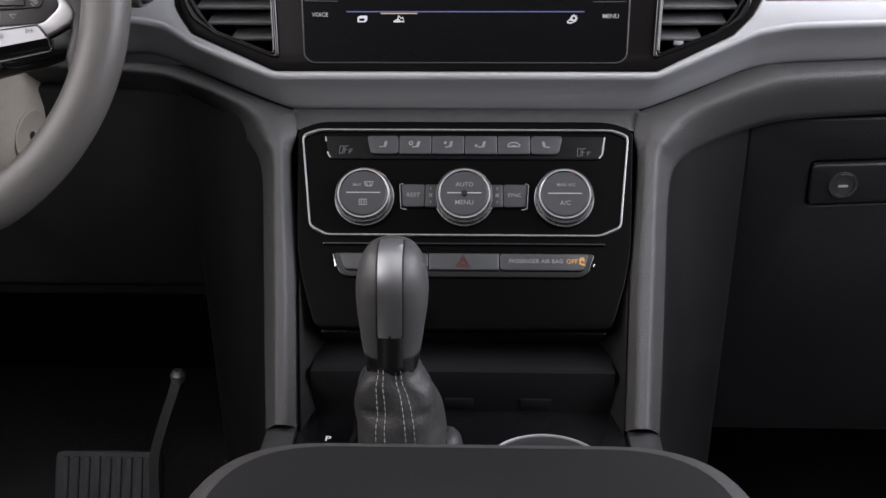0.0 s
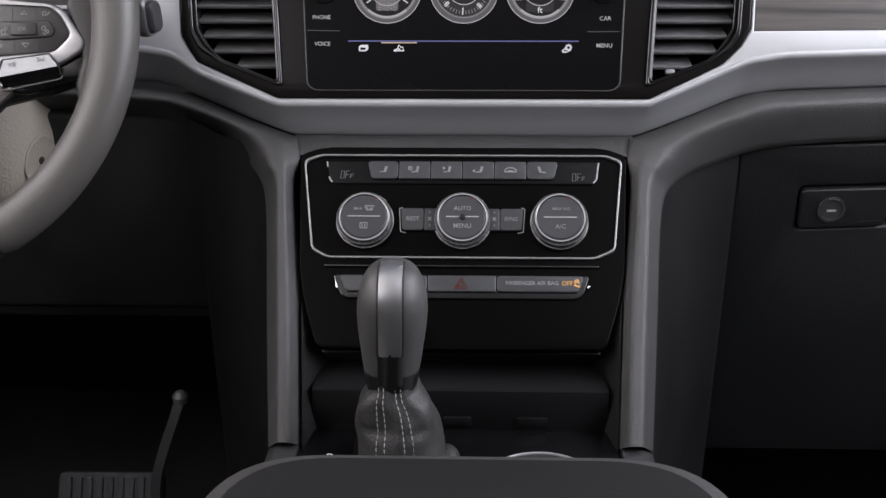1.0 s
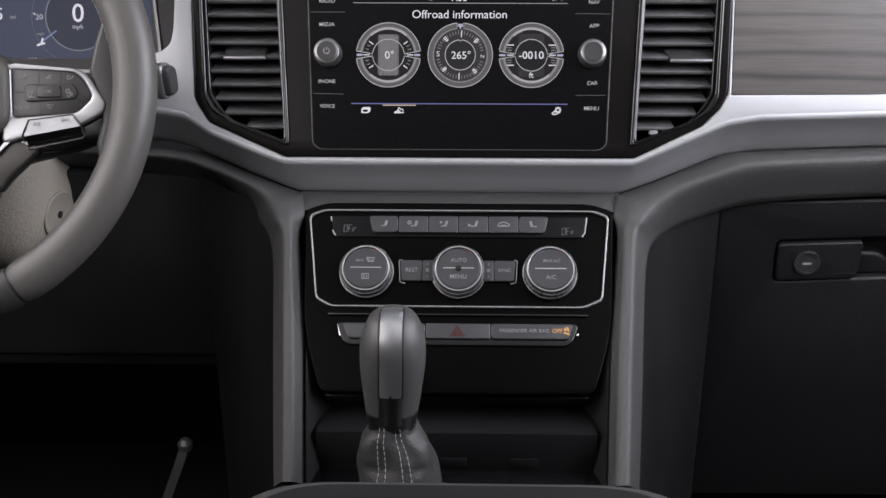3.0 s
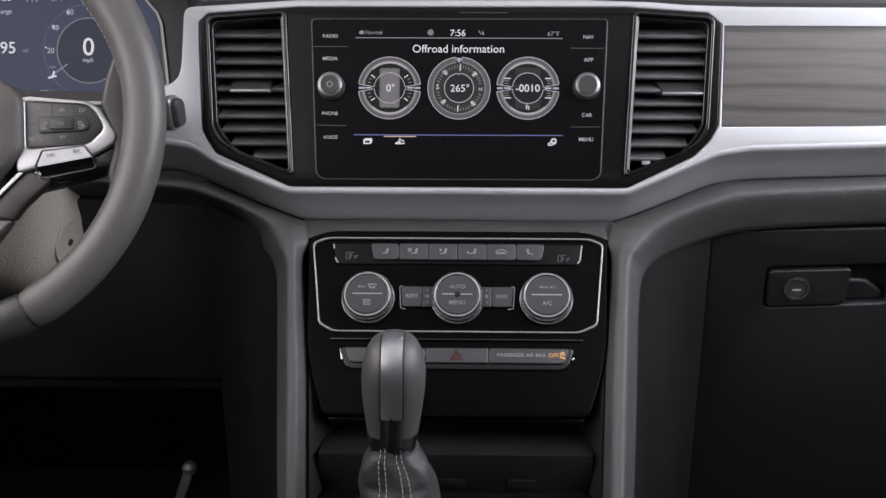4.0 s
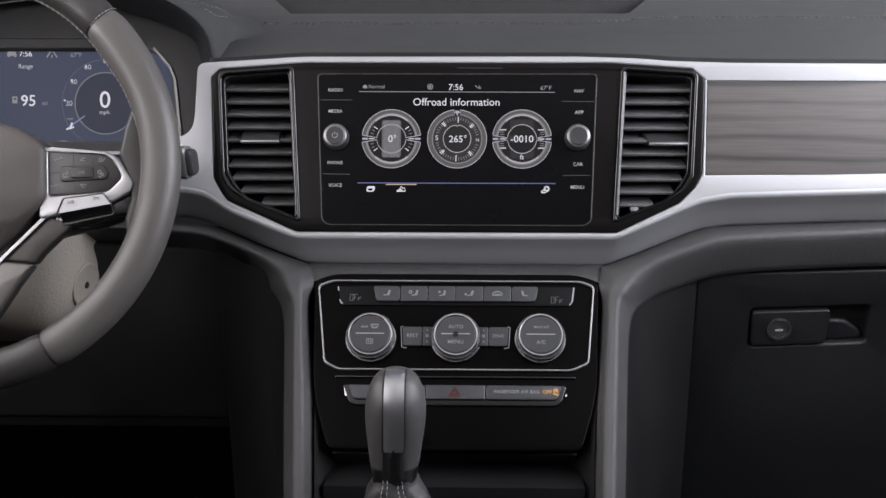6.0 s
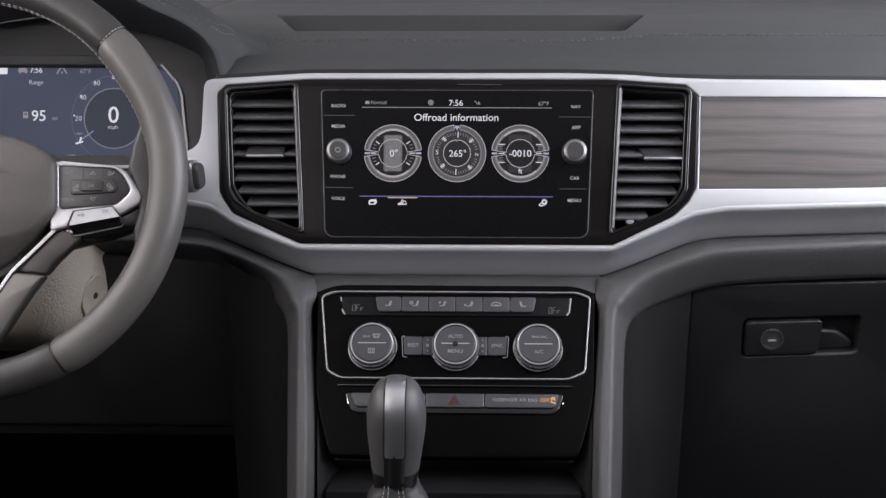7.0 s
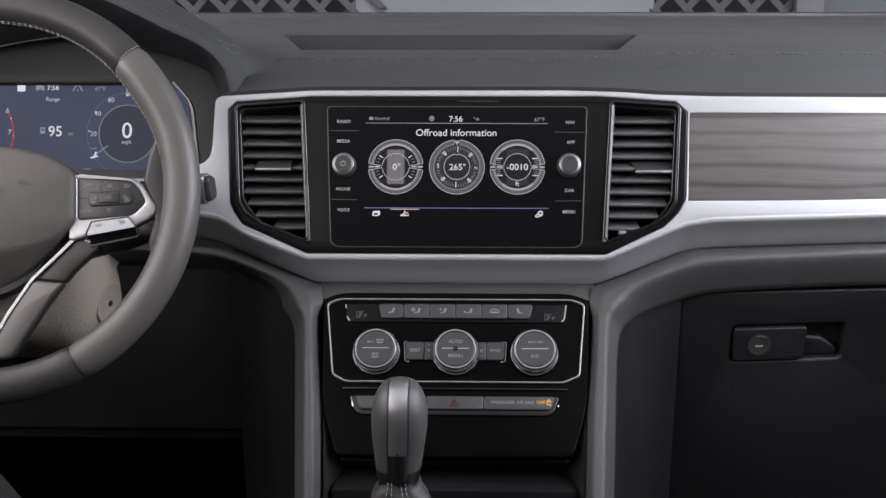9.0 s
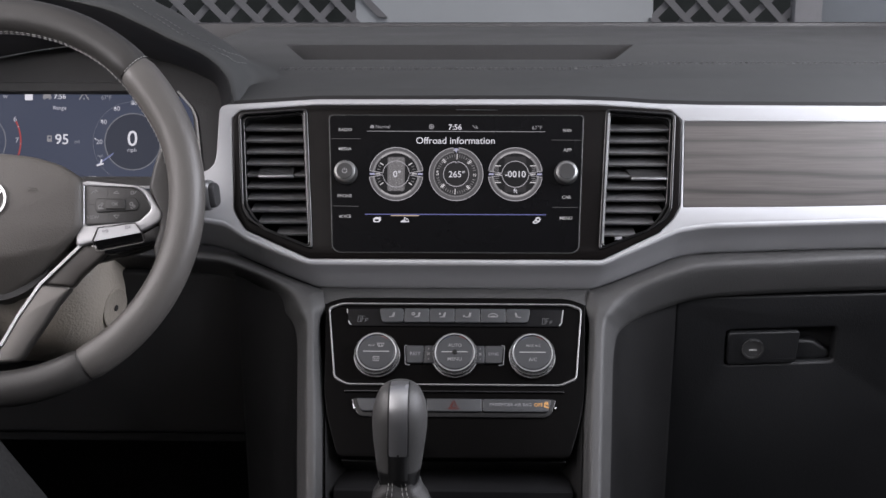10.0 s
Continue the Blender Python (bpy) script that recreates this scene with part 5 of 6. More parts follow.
# ---- armrest ----
def build_armrest():
    arm = thing("armrest", (0.008, 0.2, 0.50), "dark grey padded center armrest with rounded front corners", "armrest")
    out = rounded([(-0.112, -0.30), (0.128, -0.30), (0.128, 0.4640), (-0.112, 0.4640)], 0.055, 10)
    rows = []
    cx, cy = 0.008, 0.08
    for d, z in ((0.010, 0.565), (0.002, 0.572), (0.0, 0.590), (0.0, 0.632), (0.002, 0.640), (0.006, 0.6455), (0.013, 0.6485), (0.03, 0.650), (0.06, 0.6505)):
        row = []
        for x, y in out:
            sx, sy = (0.12 - d) / 0.12, (0.382 - d) / 0.382
            row.append((cx + (x - cx) * sx, cy + (y - cy) * sy, z))
        rows.append(row)
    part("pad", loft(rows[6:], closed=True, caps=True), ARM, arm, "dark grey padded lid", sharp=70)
    part("pad_side", loft(rows[:7], closed=True), ARM_SIDE_LIT, arm, "grained side of the pad in a paler, lit tone", sharp=70)
    part("bin", box((-0.10, -0.28, 0.10), (0.116, 0.44, 0.566), bevel=0.02, seg=4), PLASTIC, arm, "black storage bin")


# Paler than the lid: light on the pad's side is put into its colour.
ARM_SIDE_LIT = material("armrest_side_lit", (0.036, 0.0356, 0.0352), 0.55, cells=900, bump=0.2, spec=0.3)
build_armrest()


# ---- instrument cluster ----
def build_cluster():
    cl = thing("instrument_cluster", (-0.4045, 1.0, 0.76), "blue-grey digital instrument display under a dark hood", "instrument cluster")
    M = MK

    def w2(x, z):
        """World x and z on the display to the frame's own x and height."""
        return (x + 0.4045, (z - 0.81) / math.cos(radians(14)))
    inner = rounded([(-0.150, -0.049), (0.128, -0.049), (0.124, 0.030), (0.108, 0.049), (-0.150, 0.049)], 0.010, 5)
    outer = [(x + 0.4045, (z - 0.81) / 0.97) for x, z in SURR]
    part("surround", flat([outer, inner], -0.03, 0.0, M, 0.002, 2), BROW, cl, "dark grey surround")
    brow = [[(-0.165, 0.0500), (0.090, 0.0500), (0.096, 0.0600), (-0.165, 0.0610)]]
    part("brow", flat(brow, 0.0, 0.006, M, 0.002, 2), BROW, cl, "grey ledge over the display")
    scr = part("display", flat([rounded([(-0.152, -0.052), (0.131, -0.052), (0.127, 0.032), (0.110, 0.051), (-0.152, 0.051)], 0.01, 4)], -0.010, -0.006, M), CLUSTER_GLOW, cl, "softly lit blue-grey display", smooth=False)
    L = -0.0055

    def put(text, x, z, w, mat=None):
        a, b = w2(x, z)
        words("reading", text, a, b, w, M, mat or WHITE_GLOW, scr, L)
    put("0", -0.3465, 0.812, 0.0105)
    put("mph", -0.347, 0.7995, 0.0095, CLUSTER_TEXT)
    put("95", -0.4225, 0.811, 0.0140)
    put("mi", -0.4060, 0.8085, 0.0050, DIM2)
    put("Range", -0.425, 0.8430, 0.0140, CLUSTER_TEXT)
    put("7:56", -0.4250, 0.8555, 0.0125)
    put("67°F", -0.3750, 0.8545, 0.0110, DIM2)
    put("377mi", -0.386, 0.7710, 0.0130, CLUSTER_TEXT)
    put("80", -0.3450, 0.8490, 0.0066, CLUSTER_TEXT)
    put("60", -0.3635, 0.8430, 0.0066, CLUSTER_TEXT)
    put("40", -0.3775, 0.8290, 0.0066, CLUSTER_TEXT)
    put("20", -0.3820, 0.8085, 0.0066, CLUSTER_TEXT)
    put("mph", -0.3810, 0.7935, 0.0060, DIM2)
    put("160", -0.3170, 0.7880, 0.0080, CLUSTER_TEXT)
    put("6", -0.4730, 0.8320, 0.0035, CLUSTER_TEXT)
    put("7", -0.4705, 0.8100, 0.0035, CLUSTER_TEXT)
    put("W", -0.4840, 0.8550, 0.0050, CLUSTER_TEXT)
    cx, cv = w2(-0.3460, 0.8085)
    part("dial_disc", disc_bm(cx, cv, 0.0300, L - 0.0004, L - 0.0001, M), DISC_GLOW, scr, "darker dial centre")
    part("dial_ring", ring_bm(cx, cv, 0.0296, 0.0306, L, L + 0.0003, M), DIM3, scr)
    part("dial_ring", ring_bm(cx, cv, 0.0425, 0.0430, L, L + 0.0003, M, 20, 320), DIM4, scr)
    part("needle", strip([[(cx - 0.0205, cv - 0.0125), (cx - 0.0385, cv - 0.0255)]], 0.0012, M, L + 0.0002), BLUE_PALE, scr)
    part("needle", strip([[(cx - 0.0330, cv - 0.0190), (cx - 0.0345, cv - 0.0250)], [(cx - 0.0385, cv - 0.0255), (cx - 0.0310, cv - 0.0235)]], 0.0016, M, L + 0.0004), WHITE_GLOW, scr)
    cx2, cv2 = w2(-0.5130, 0.8085)
    part("dial_ring", ring_bm(cx2, cv2, 0.0296, 0.0306, L, L + 0.0003, M, -80, 80), DIM3, scr)
    part("red_zone", ring_bm(cx2, cv2, 0.0455, 0.0472, L, L + 0.0003, M, -25, 28, 20), RED_ZONE, scr)
    part("red_zone", ring_bm(cx, cv, 0.0425, 0.0440, L, L + 0.0003, M, -40, -36, 4), RED_ZONE, scr)
    for a in (118, 146, 176, 90):
        part("dial_dot", disc_bm(cx + 0.0405 * math.cos(radians(a)), cv + 0.0405 * math.sin(radians(a)), 0.0008, L, L + 0.0003, M, 10), WHITE_GLOW, scr)
    for a in (20, -3):
        part("dial_dot", disc_bm(cx2 + 0.0465 * math.cos(radians(a)), cv2 + 0.0465 * math.sin(radians(a)), 0.0008, L, L + 0.0003, M, 10), WHITE_GLOW, scr)
    a, b = w2(-0.4585, 0.8555)
    part("symbol", flat([rounded([(a - 0.0042, b - 0.0042), (a + 0.0042, b - 0.0042), (a + 0.0042, b + 0.0042), (a - 0.0042, b + 0.0042)], 0.0008, 3)], L, L + 0.0003, M), WHITE_GLOW, scr, smooth=False)
    a, b = w2(-0.4385, 0.8555)
    part("symbol", join(flat([rounded([(a - 0.005, b - 0.002), (a - 0.004, b + 0.003), (a + 0.003, b + 0.003), (a + 0.005, b - 0.002)], 0.001, 3)], L, L + 0.0003, M), strip([arc(a - 0.003, b - 0.002, 0.001, n=10), arc(a + 0.003, b - 0.002, 0.001, n=10)], 0.0008, M, L)), GREY_GLOW, scr, smooth=False)
    a, b = w2(-0.3990, 0.8550)
    part("symbol", strip([[(a - 0.0050, b - 0.003), (a - 0.0012, b + 0.003)], [(a + 0.0050, b - 0.003), (a + 0.0012, b + 0.003)], [(a, b - 0.003), (a, b - 0.001)]], 0.0013, M, L), GREY_GLOW, scr)
    a, b = w2(-0.4350, 0.8115)
    part("symbol", flat([[(a - 0.0032, b - 0.0032), (a + 0.0018, b - 0.0032), (a + 0.0018, b + 0.0034), (a - 0.0032, b + 0.0034)], [(a - 0.0020, b), (a + 0.0006, b), (a + 0.0006, b + 0.002), (a - 0.0020, b + 0.002)]], L, L + 0.0003, M), GREY_GLOW, scr, smooth=False)
    part("frame_line", strip([[(0.108, 0.0515), (0.124, 0.033), (0.1285, 0.022), (0.1340, -0.030), (0.1335, -0.037)]], 0.0024, M, 0.0, 0.002), SCREEN_KNOB, cl, "curved silver edge line")
    part("lower_edge", strip([[(-0.16, -0.0505), (0.132, -0.0505)]], 0.0028, M, 0.0, 0.002), SILVER, cl, "silver lower edge")
    marks = [[(0.1165 + 0.0012 * k * 0.4, 0.012 - 0.006 * k), (0.1185 + 0.0012 * k * 0.4, 0.012 - 0.006 * k)] for k in range(5)]
    part("scale_mark", strip(marks + [[(0.1205, -0.020), (0.1215, -0.034)]], 0.0014, M, 0.0006), PRINT, cl)


BROW = material("brow_grey", (0.05, 0.0503, 0.051), 0.6, cells=800, bump=0.2, spec=0.3)
DIM2 = glowing("cluster_dim_text", (0.8, 0.85, 0.95), 0.26)
CLUSTER_TEXT = glowing("cluster_text", (0.88, 0.9, 0.98), 0.42)
DIM3 = glowing("cluster_ring", (0.75, 0.78, 0.85), 0.20)
DIM4 = glowing("cluster_thin_ring", (0.6, 0.65, 0.8), 0.15)
BLUE_PALE = glowing("needle_blue", (0.45, 0.52, 0.9), 0.35)
RED_ZONE = glowing("red_zone", (0.9, 0.15, 0.15), 0.3)
build_cluster()


# ---- steering wheel ----
def build_wheel():
    wh = thing("steering_wheel", MW @ Vector((0, 0, -0.04)), "grey leather steering wheel with silver spokes and stitched rim", "steering wheel")
    R, hr, hz_ = 0.1684, 0.0160, 0.0158

    def ring_row(a, grow=0.0, n=28):
        # thumb swellings at ten and two
        b = 0.0022 * (math.exp(-((abs(a - 90) - 55) / 12) ** 2))
        row = []
        c, s = math.cos(radians(a)), math.sin(radians(a))
        for k in range(n):
            u = math.tau * k / n
            e = 2.25
            q = (abs(math.cos(u)) ** e + abs(math.sin(u)) ** e) ** (-1 / e)
            inward = b if math.cos(u) < 0 else 0.0
            rr = R + (hr + grow + inward) * q * math.cos(u)
            row.append(MW @ Vector((rr * c, rr * s, (hz_ + grow + inward * 0.5) * q * math.sin(u))))
        return row

    def segment(name, a0, a1, mat, label):
        n = max(8, int(abs(a1 - a0) / 2.2))
        rows = []
        for k in range(n + 1):
            a = a0 + (a1 - a0) * k / n
            g = -0.0012 if k in (0, n) else 0.0
            rows.append(ring_row(a, g))
        part(name, loft(rows, closed=True, caps=True), mat, wh, label, sharp=60)
    segment("rim_top", 44.8, 135.2, LEATHER_DARK, "smooth dark leather top of the rim")
    segment("rim_side", -60.8, 44.2, LEATHER, "grey leather grip")
    segment("rim_side", 135.8, 240.8, LEATHER, "grey leather grip")
    segment("rim_bottom", 241.4, 298.6, LEATHER_DARK, "smooth dark leather foot of the rim")
    rows = [ring_row(360 * k / 120, -0.0020) for k in range(121)]
    part("rim_core", loft(rows, closed=True), DEEP, wh)
    for a in (44.5, 135.5):
        line = [MW @ Vector(((R + 0.0163 * math.cos(u)) * math.cos(radians(a)), (R + 0.0163 * math.cos(u)) * math.sin(radians(a)), 0.0163 * math.sin(u))) for u in grid_x(0.1, 2.2, 20)]
        tagged(part("stitching", stitches(line, 0.0024, 0.0010, 0.0004), THREAD, wh, "pale cross seam"), kind="stuff")
    # stitches along the inner edge of the rim
    for u in (2.88, 3.10):
        line = []
        for a in grid_x(12, 168, 160):
            b = 0.0022 * (math.exp(-((abs(a - 90) - 55) / 12) ** 2))
            rr = R + (0.0164 + b) * math.cos(u)
            line.append(MW @ Vector((rr * math.cos(radians(a)), rr * math.sin(radians(a)), (0.0166) * math.sin(u))))
        tagged(part("stitching", stitches(line, 0.0034, 0.0016, 0.00032), THREAD, wh, "pale stitches inside the rim"), kind="stuff")
    # hub cover
    hub = [(0.0, 0.0425), (0.032, 0.0387), (0.0571, 0.0307), (0.0724, 0.0203), (0.0765, 0.0136), (0.0774, -0.0246), (0.0711, -0.0337), (0.0542, -0.0497), (0.035, -0.0696), (0.0061, -0.0892), (0.0, -0.091)]
    cover = hub + [(-0.012 - x, v) for x, v in reversed(hub[1:-1])]
    cover = rounded(cover, 0.008, 4)
    dense = []
    for k, (p, q) in enumerate(zip(cover, cover[1:] + cover[:1])):
        n = max(1, int(math.hypot(q[0] - p[0], q[1] - p[1]) / 0.004))
        dense += [(p[0] + (q[0] - p[0]) * i / n, p[1] + (q[1] - p[1]) * i / n) for i in range(n)]
    crown = [(1.0, -0.020), (1.0, -0.004), (0.985, 0.001), (0.95, 0.004)] + [(0.95 - 0.05 * k, 0.004 + 0.0085 * (1 - (1 - k / 18) ** 2)) for k in range(1, 19)]
    rows = []
    for f, h in crown:
        row = []
        for x, v in dense:
            px_, pv = -0.006 + (x + 0.006) * f, -0.025 + (v + 0.025) * f
            fold = -0.054 + 0.022 * min(1.0, abs(px_ + 0.006) / 0.083) ** 2
            drop = max(0.0, fold - pv)
            row.append(MW @ Vector((px_, pv, h - 0.55 * drop if h > -0.01 else h - 0.02)))
        rows.append(row)
    part("airbag_cover", loft(rows, closed=True, caps=True), AIRBAG, wh, "grey-brown grained hub cover", sharp=50)
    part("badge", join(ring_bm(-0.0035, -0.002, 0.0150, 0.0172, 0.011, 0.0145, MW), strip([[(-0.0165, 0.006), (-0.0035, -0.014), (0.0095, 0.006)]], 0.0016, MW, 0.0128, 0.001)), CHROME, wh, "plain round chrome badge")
    part("badge_base", disc_bm(-0.0035, -0.002, 0.0150, 0.011, 0.0127, MW), GLOSS, wh, "black badge base")
    part("hub_mark", strip([[(0.030, 0.0062), (0.040, 0.0052)], [(0.031, 0.0082), (0.039, 0.0076)]], 0.0008, MW, 0.0105), PRINT_DARK2, wh)
    part("hub_core", lathe([(0.0, -0.06), (0.045, -0.06), (0.060, -0.035), (0.060, -0.012), (0.0, -0.012)], MW @ Matrix.Translation((-0.006, -0.03, 0)), 48), DEEP, wh, "black hub core")
    for sx in (1, -1):
        def mx(pts):
            return [(p[0] if sx > 0 else -0.012 - p[0], p[1]) for p in pts]
        bezel = [(0.0700, 0.0166), (0.1246, 0.0121), (0.1332, 0.0073), (0.1465, -0.0138), (0.1446, -0.0209), (0.1337, -0.0275), (0.1240, -0.0320), (0.0850, -0.0400), (0.0700, -0.0440)]
        pad = [(0.0769, 0.0140), (0.1221, 0.0095), (0.1297, 0.0033), (0.1365, -0.0096), (0.1251, -0.0207), (0.0778, -0.0243)]
        part("spoke_bezel", flat([rounded(mx(bezel), 0.006, 5), rounded(mx(pad), 0.004, 4)], -0.016, -0.0015, MW, 0.0022, 3), BEZEL_SILVER, wh, "silver spoke frame")
        part("spoke_back", flat([rounded(mx([(0.06, 0.010), (0.125, 0.006), (0.150, 0.004), (0.158, -0.012), (0.150, -0.035), (0.125, -0.046), (0.06, -0.062)]), 0.008, 4)], -0.030, -0.0155, MW, 0.003, 2), LEATHER_DARK, wh, "dark spoke behind the frame")
        root = [(0.158 * math.cos(radians(a)), 0.158 * math.sin(radians(a))) for a in range(-26, 26, 4)] + [(0.1370, 0.0300), (0.1330, 0.0100), (0.1400, -0.0080), (0.1430, -0.0260), (0.1380, -0.0440)]
        part("spoke_root", flat([rounded(mx(root), 0.002, 2)], -0.014, -0.0032, MW, 0.004, 3), LEATHER_DARK, wh, "dark leather root of the spoke")
        key_pad = part("key_pad", flat([rounded(mx([(x * 0.998, v) for x, v in pad]), 0.004, 4)], -0.014, -0.0028, MW, 0.0006, 1), PADMAT, wh, "dark grey key pad")
        lines = [mx([(0.0775, -0.0050), (0.0870, -0.0052)]), mx([(0.0971, 0.0110), (0.0972, 0.0010)]), mx([(0.0980, -0.0120), (0.0982, -0.0225)]), mx([(0.1131, 0.0098), (0.1132, 0.0008)]), mx([(0.1135, -0.0115), (0.1136, -0.0206)])]
        part("key_gap", strip(lines, 0.0006, MW, -0.0029, 0.0002), DEEP, key_pad)
        rk = part("ring_key", flat([rounded(mx([(0.0872, 0.0003), (0.1223, 0.0008), (0.1262, -0.0060), (0.1240, -0.0108), (0.0885, -0.0126), (0.0868, -0.0100)]), 0.0025, 4)], -0.004, -0.0012, MW, 0.0008, 2), PADMAT, key_pad, "raised key")
        ok = part("center_key", flat([rounded(mx([(0.0960, -0.0008), (0.1136, -0.0010), (0.1138, -0.0098), (0.0962, -0.0098)]), 0.0012, 3)], -0.003, 0.0006, MW, 0.0008, 2), PADMAT, key_pad, "raised center key")
        if sx > 0:
            words("key_text", "OK", 0.1048, -0.0053, 0.0058, MW, PRINT_FAINT, ok, 0.0007)
            words("key_text", "VIEW", 0.0846, -0.0165, 0.0110, MW, PRINT_FAINT, key_pad, -0.0027)
            part("symbol", strip([[(0.1030, -0.0148), (0.1080, -0.0150), (0.1055, -0.0176), (0.1030, -0.0148)]], 0.0008, MW, -0.0027), PRINT_FAINT, key_pad)
            part("symbol", strip([[(0.1025, 0.0050), (0.1075, 0.0048), (0.1055, 0.0070), (0.1025, 0.0050)]], 0.0008, MW, -0.0027), PRINT_FAINT, key_pad)
            part("symbol", strip([[(0.0825, 0.0048), (0.0850, 0.0066), (0.0868, 0.0054)], [(0.0866, 0.0080), (0.0885, 0.0062)]], 0.0008, MW, -0.0027), PRINT_FAINT, key_pad)
            part("symbol", strip([[(0.1180, 0.0040), (0.1180, 0.0068), (0.1200, 0.0068), (0.1200, 0.0040), (0.1180, 0.0040)], [(0.1208, 0.0042), (0.1228, 0.0068)]], 0.0008, MW, -0.0027), PRINT_FAINT, key_pad)
            part("symbol", strip([arc(0.0912, -0.0072, 0.0015, n=10), arc(0.0930, -0.0050, 0.0010, n=10), [(0.0895, -0.0094), (0.0945, -0.0090)]], 0.0009, MW, -0.0011), PRINT_FAINT, rk)
            part("symbol", strip([arc(0.1188, -0.0050, 0.0014, n=10), arc(0.1212, -0.0072, 0.0010, n=10), [(0.1180, -0.0080), (0.1200, -0.0096)]], 0.0009, MW, -0.0011), PRINT_FAINT, rk)
        # rocker: a silver upper face folds down into a dark lower face
        top_line, fold_line, foot_line = mx([(0.0908, -0.0270), (0.1217, -0.0233)]), mx([(0.0872, -0.0385), (0.1281, -0.0312)]), mx([(0.0890, -0.0455), (0.1289, -0.0380)])
        key = part("media_key", loft([[MW @ Vector((*p, h)) for p, h in zip(line, (d, d))] for line, d in ((top_line, -0.004), (top_line, -0.0002), (fold_line, 0.0006), ([(p[0], p[1] - 0.0006) for p in fold_line], -0.0030))]), SILVER, wh, "silver rocker key")
        part("key_underside", loft([[MW @ Vector((*p, d)) for p in line] for line, d in (([(p[0], p[1] - 0.0002) for p in fold_line], 0.0002), (foot_line, -0.0060), (foot_line, -0.0120))]), GLOSS, key, "dark lower face")
        part("key_gap", strip([mx([(0.0868, -0.0440), (0.0852, -0.0372), (0.0898, -0.0264), (0.0915, -0.0259), (0.1222, -0.0222), (0.1284, -0.0300), (0.1298, -0.0370)])], 0.0004, MW, -0.0014, 0.0012), DEEP, key)
        part("chrome_lip", strip([mx([(0.0866, -0.0440), (0.0880, -0.0468), (0.0930, -0.0466), (0.1285, -0.0396), (0.1302, -0.0372)])], 0.0006, MW, -0.0050, 0.0020), SPOKE, wh, "thin satin lip")
        part("key_base", flat([rounded(mx([(0.0800, -0.0395), (0.1290, -0.0290), (0.1440, -0.0215), (0.1448, -0.0390), (0.1030, -0.0500), (0.0830, -0.0480)]), 0.004, 4)], -0.016, -0.0062, MW, 0.002, 2), GLOSS, wh, "dark underside of the spoke")
        if sx > 0:
            part("symbol", strip([[(0.0945, -0.0285), (0.0945, -0.0308)], [(0.0985, -0.0280), (0.0955, -0.0298), (0.0985, -0.0308), (0.0985, -0.0280)]], 0.0006, MW, 0.0007), PRINT_DARK, key)
            part("symbol", strip([[(0.1145, -0.0250), (0.1145, -0.0278), (0.1175, -0.0262), (0.1145, -0.0250)], [(0.1183, -0.0250), (0.1183, -0.0274)]], 0.0006, MW, 0.0007), PRINT_DARK, key)
        # lower silver spoke
        neck = [(0.0771, -0.0386), (0.0982, -0.0464), (0.0739, -0.0698), (0.0670, -0.0790), (0.0395, -0.0759), (0.0587, -0.0571)]
        low = [(0.0395, -0.0759), (0.0670, -0.0790), (0.0548, -0.0947), (0.0359, -0.1243), (0.0227, -0.1440), (-0.0020, -0.1460), (0.0067, -0.1298), (0.0206, -0.1042)]
        # Built flat; the shade of the downward bend is in the neck's darker colour.
        part("spoke_neck", flat([rounded(mx(neck), 0.003, 4)], -0.018, -0.0060, MW, 0.0025, 3), SPOKE_NECK, wh, "fold of the spoke with its shade in the colour")
        part("lower_spoke", flat([rounded(mx(low), 0.004, 4)], -0.018, -0.0040, MW, 0.0030, 3), SPOKE, wh, "satin silver lower spoke")
        part("spoke_edge", strip([mx([(0.0771, -0.0386), (0.0587, -0.0571), (0.0395, -0.0759), (0.0206, -0.1042), (0.0067, -0.1298)])], 0.0026, MW, -0.0048, 0.0022), SATIN, wh, "bright edge")



BEZEL_SILVER = material("spoke_frame_silver", (0.34, 0.342, 0.35), 0.42, metal=0.8, stain=0.05)
PADMAT = material("key_pad_grey", (0.02, 0.0195, 0.019), 0.45, stain=0.08)
SPOKE_NECK = material("spoke_neck_shaded", (0.035, 0.032, 0.029), 0.4, metal=0.4, stain=0.08)
SPOKE = material("spoke_silver", (0.115, 0.11, 0.104), 0.4, metal=0.75, stain=0.06)
PRINT_FAINT = material("faint_printed_mark", (0.16, 0.16, 0.16), 0.6, stain=0.05)
PRINT_DARK2 = material("embossed_mark", (0.05, 0.045, 0.04), 0.6)
build_wheel()


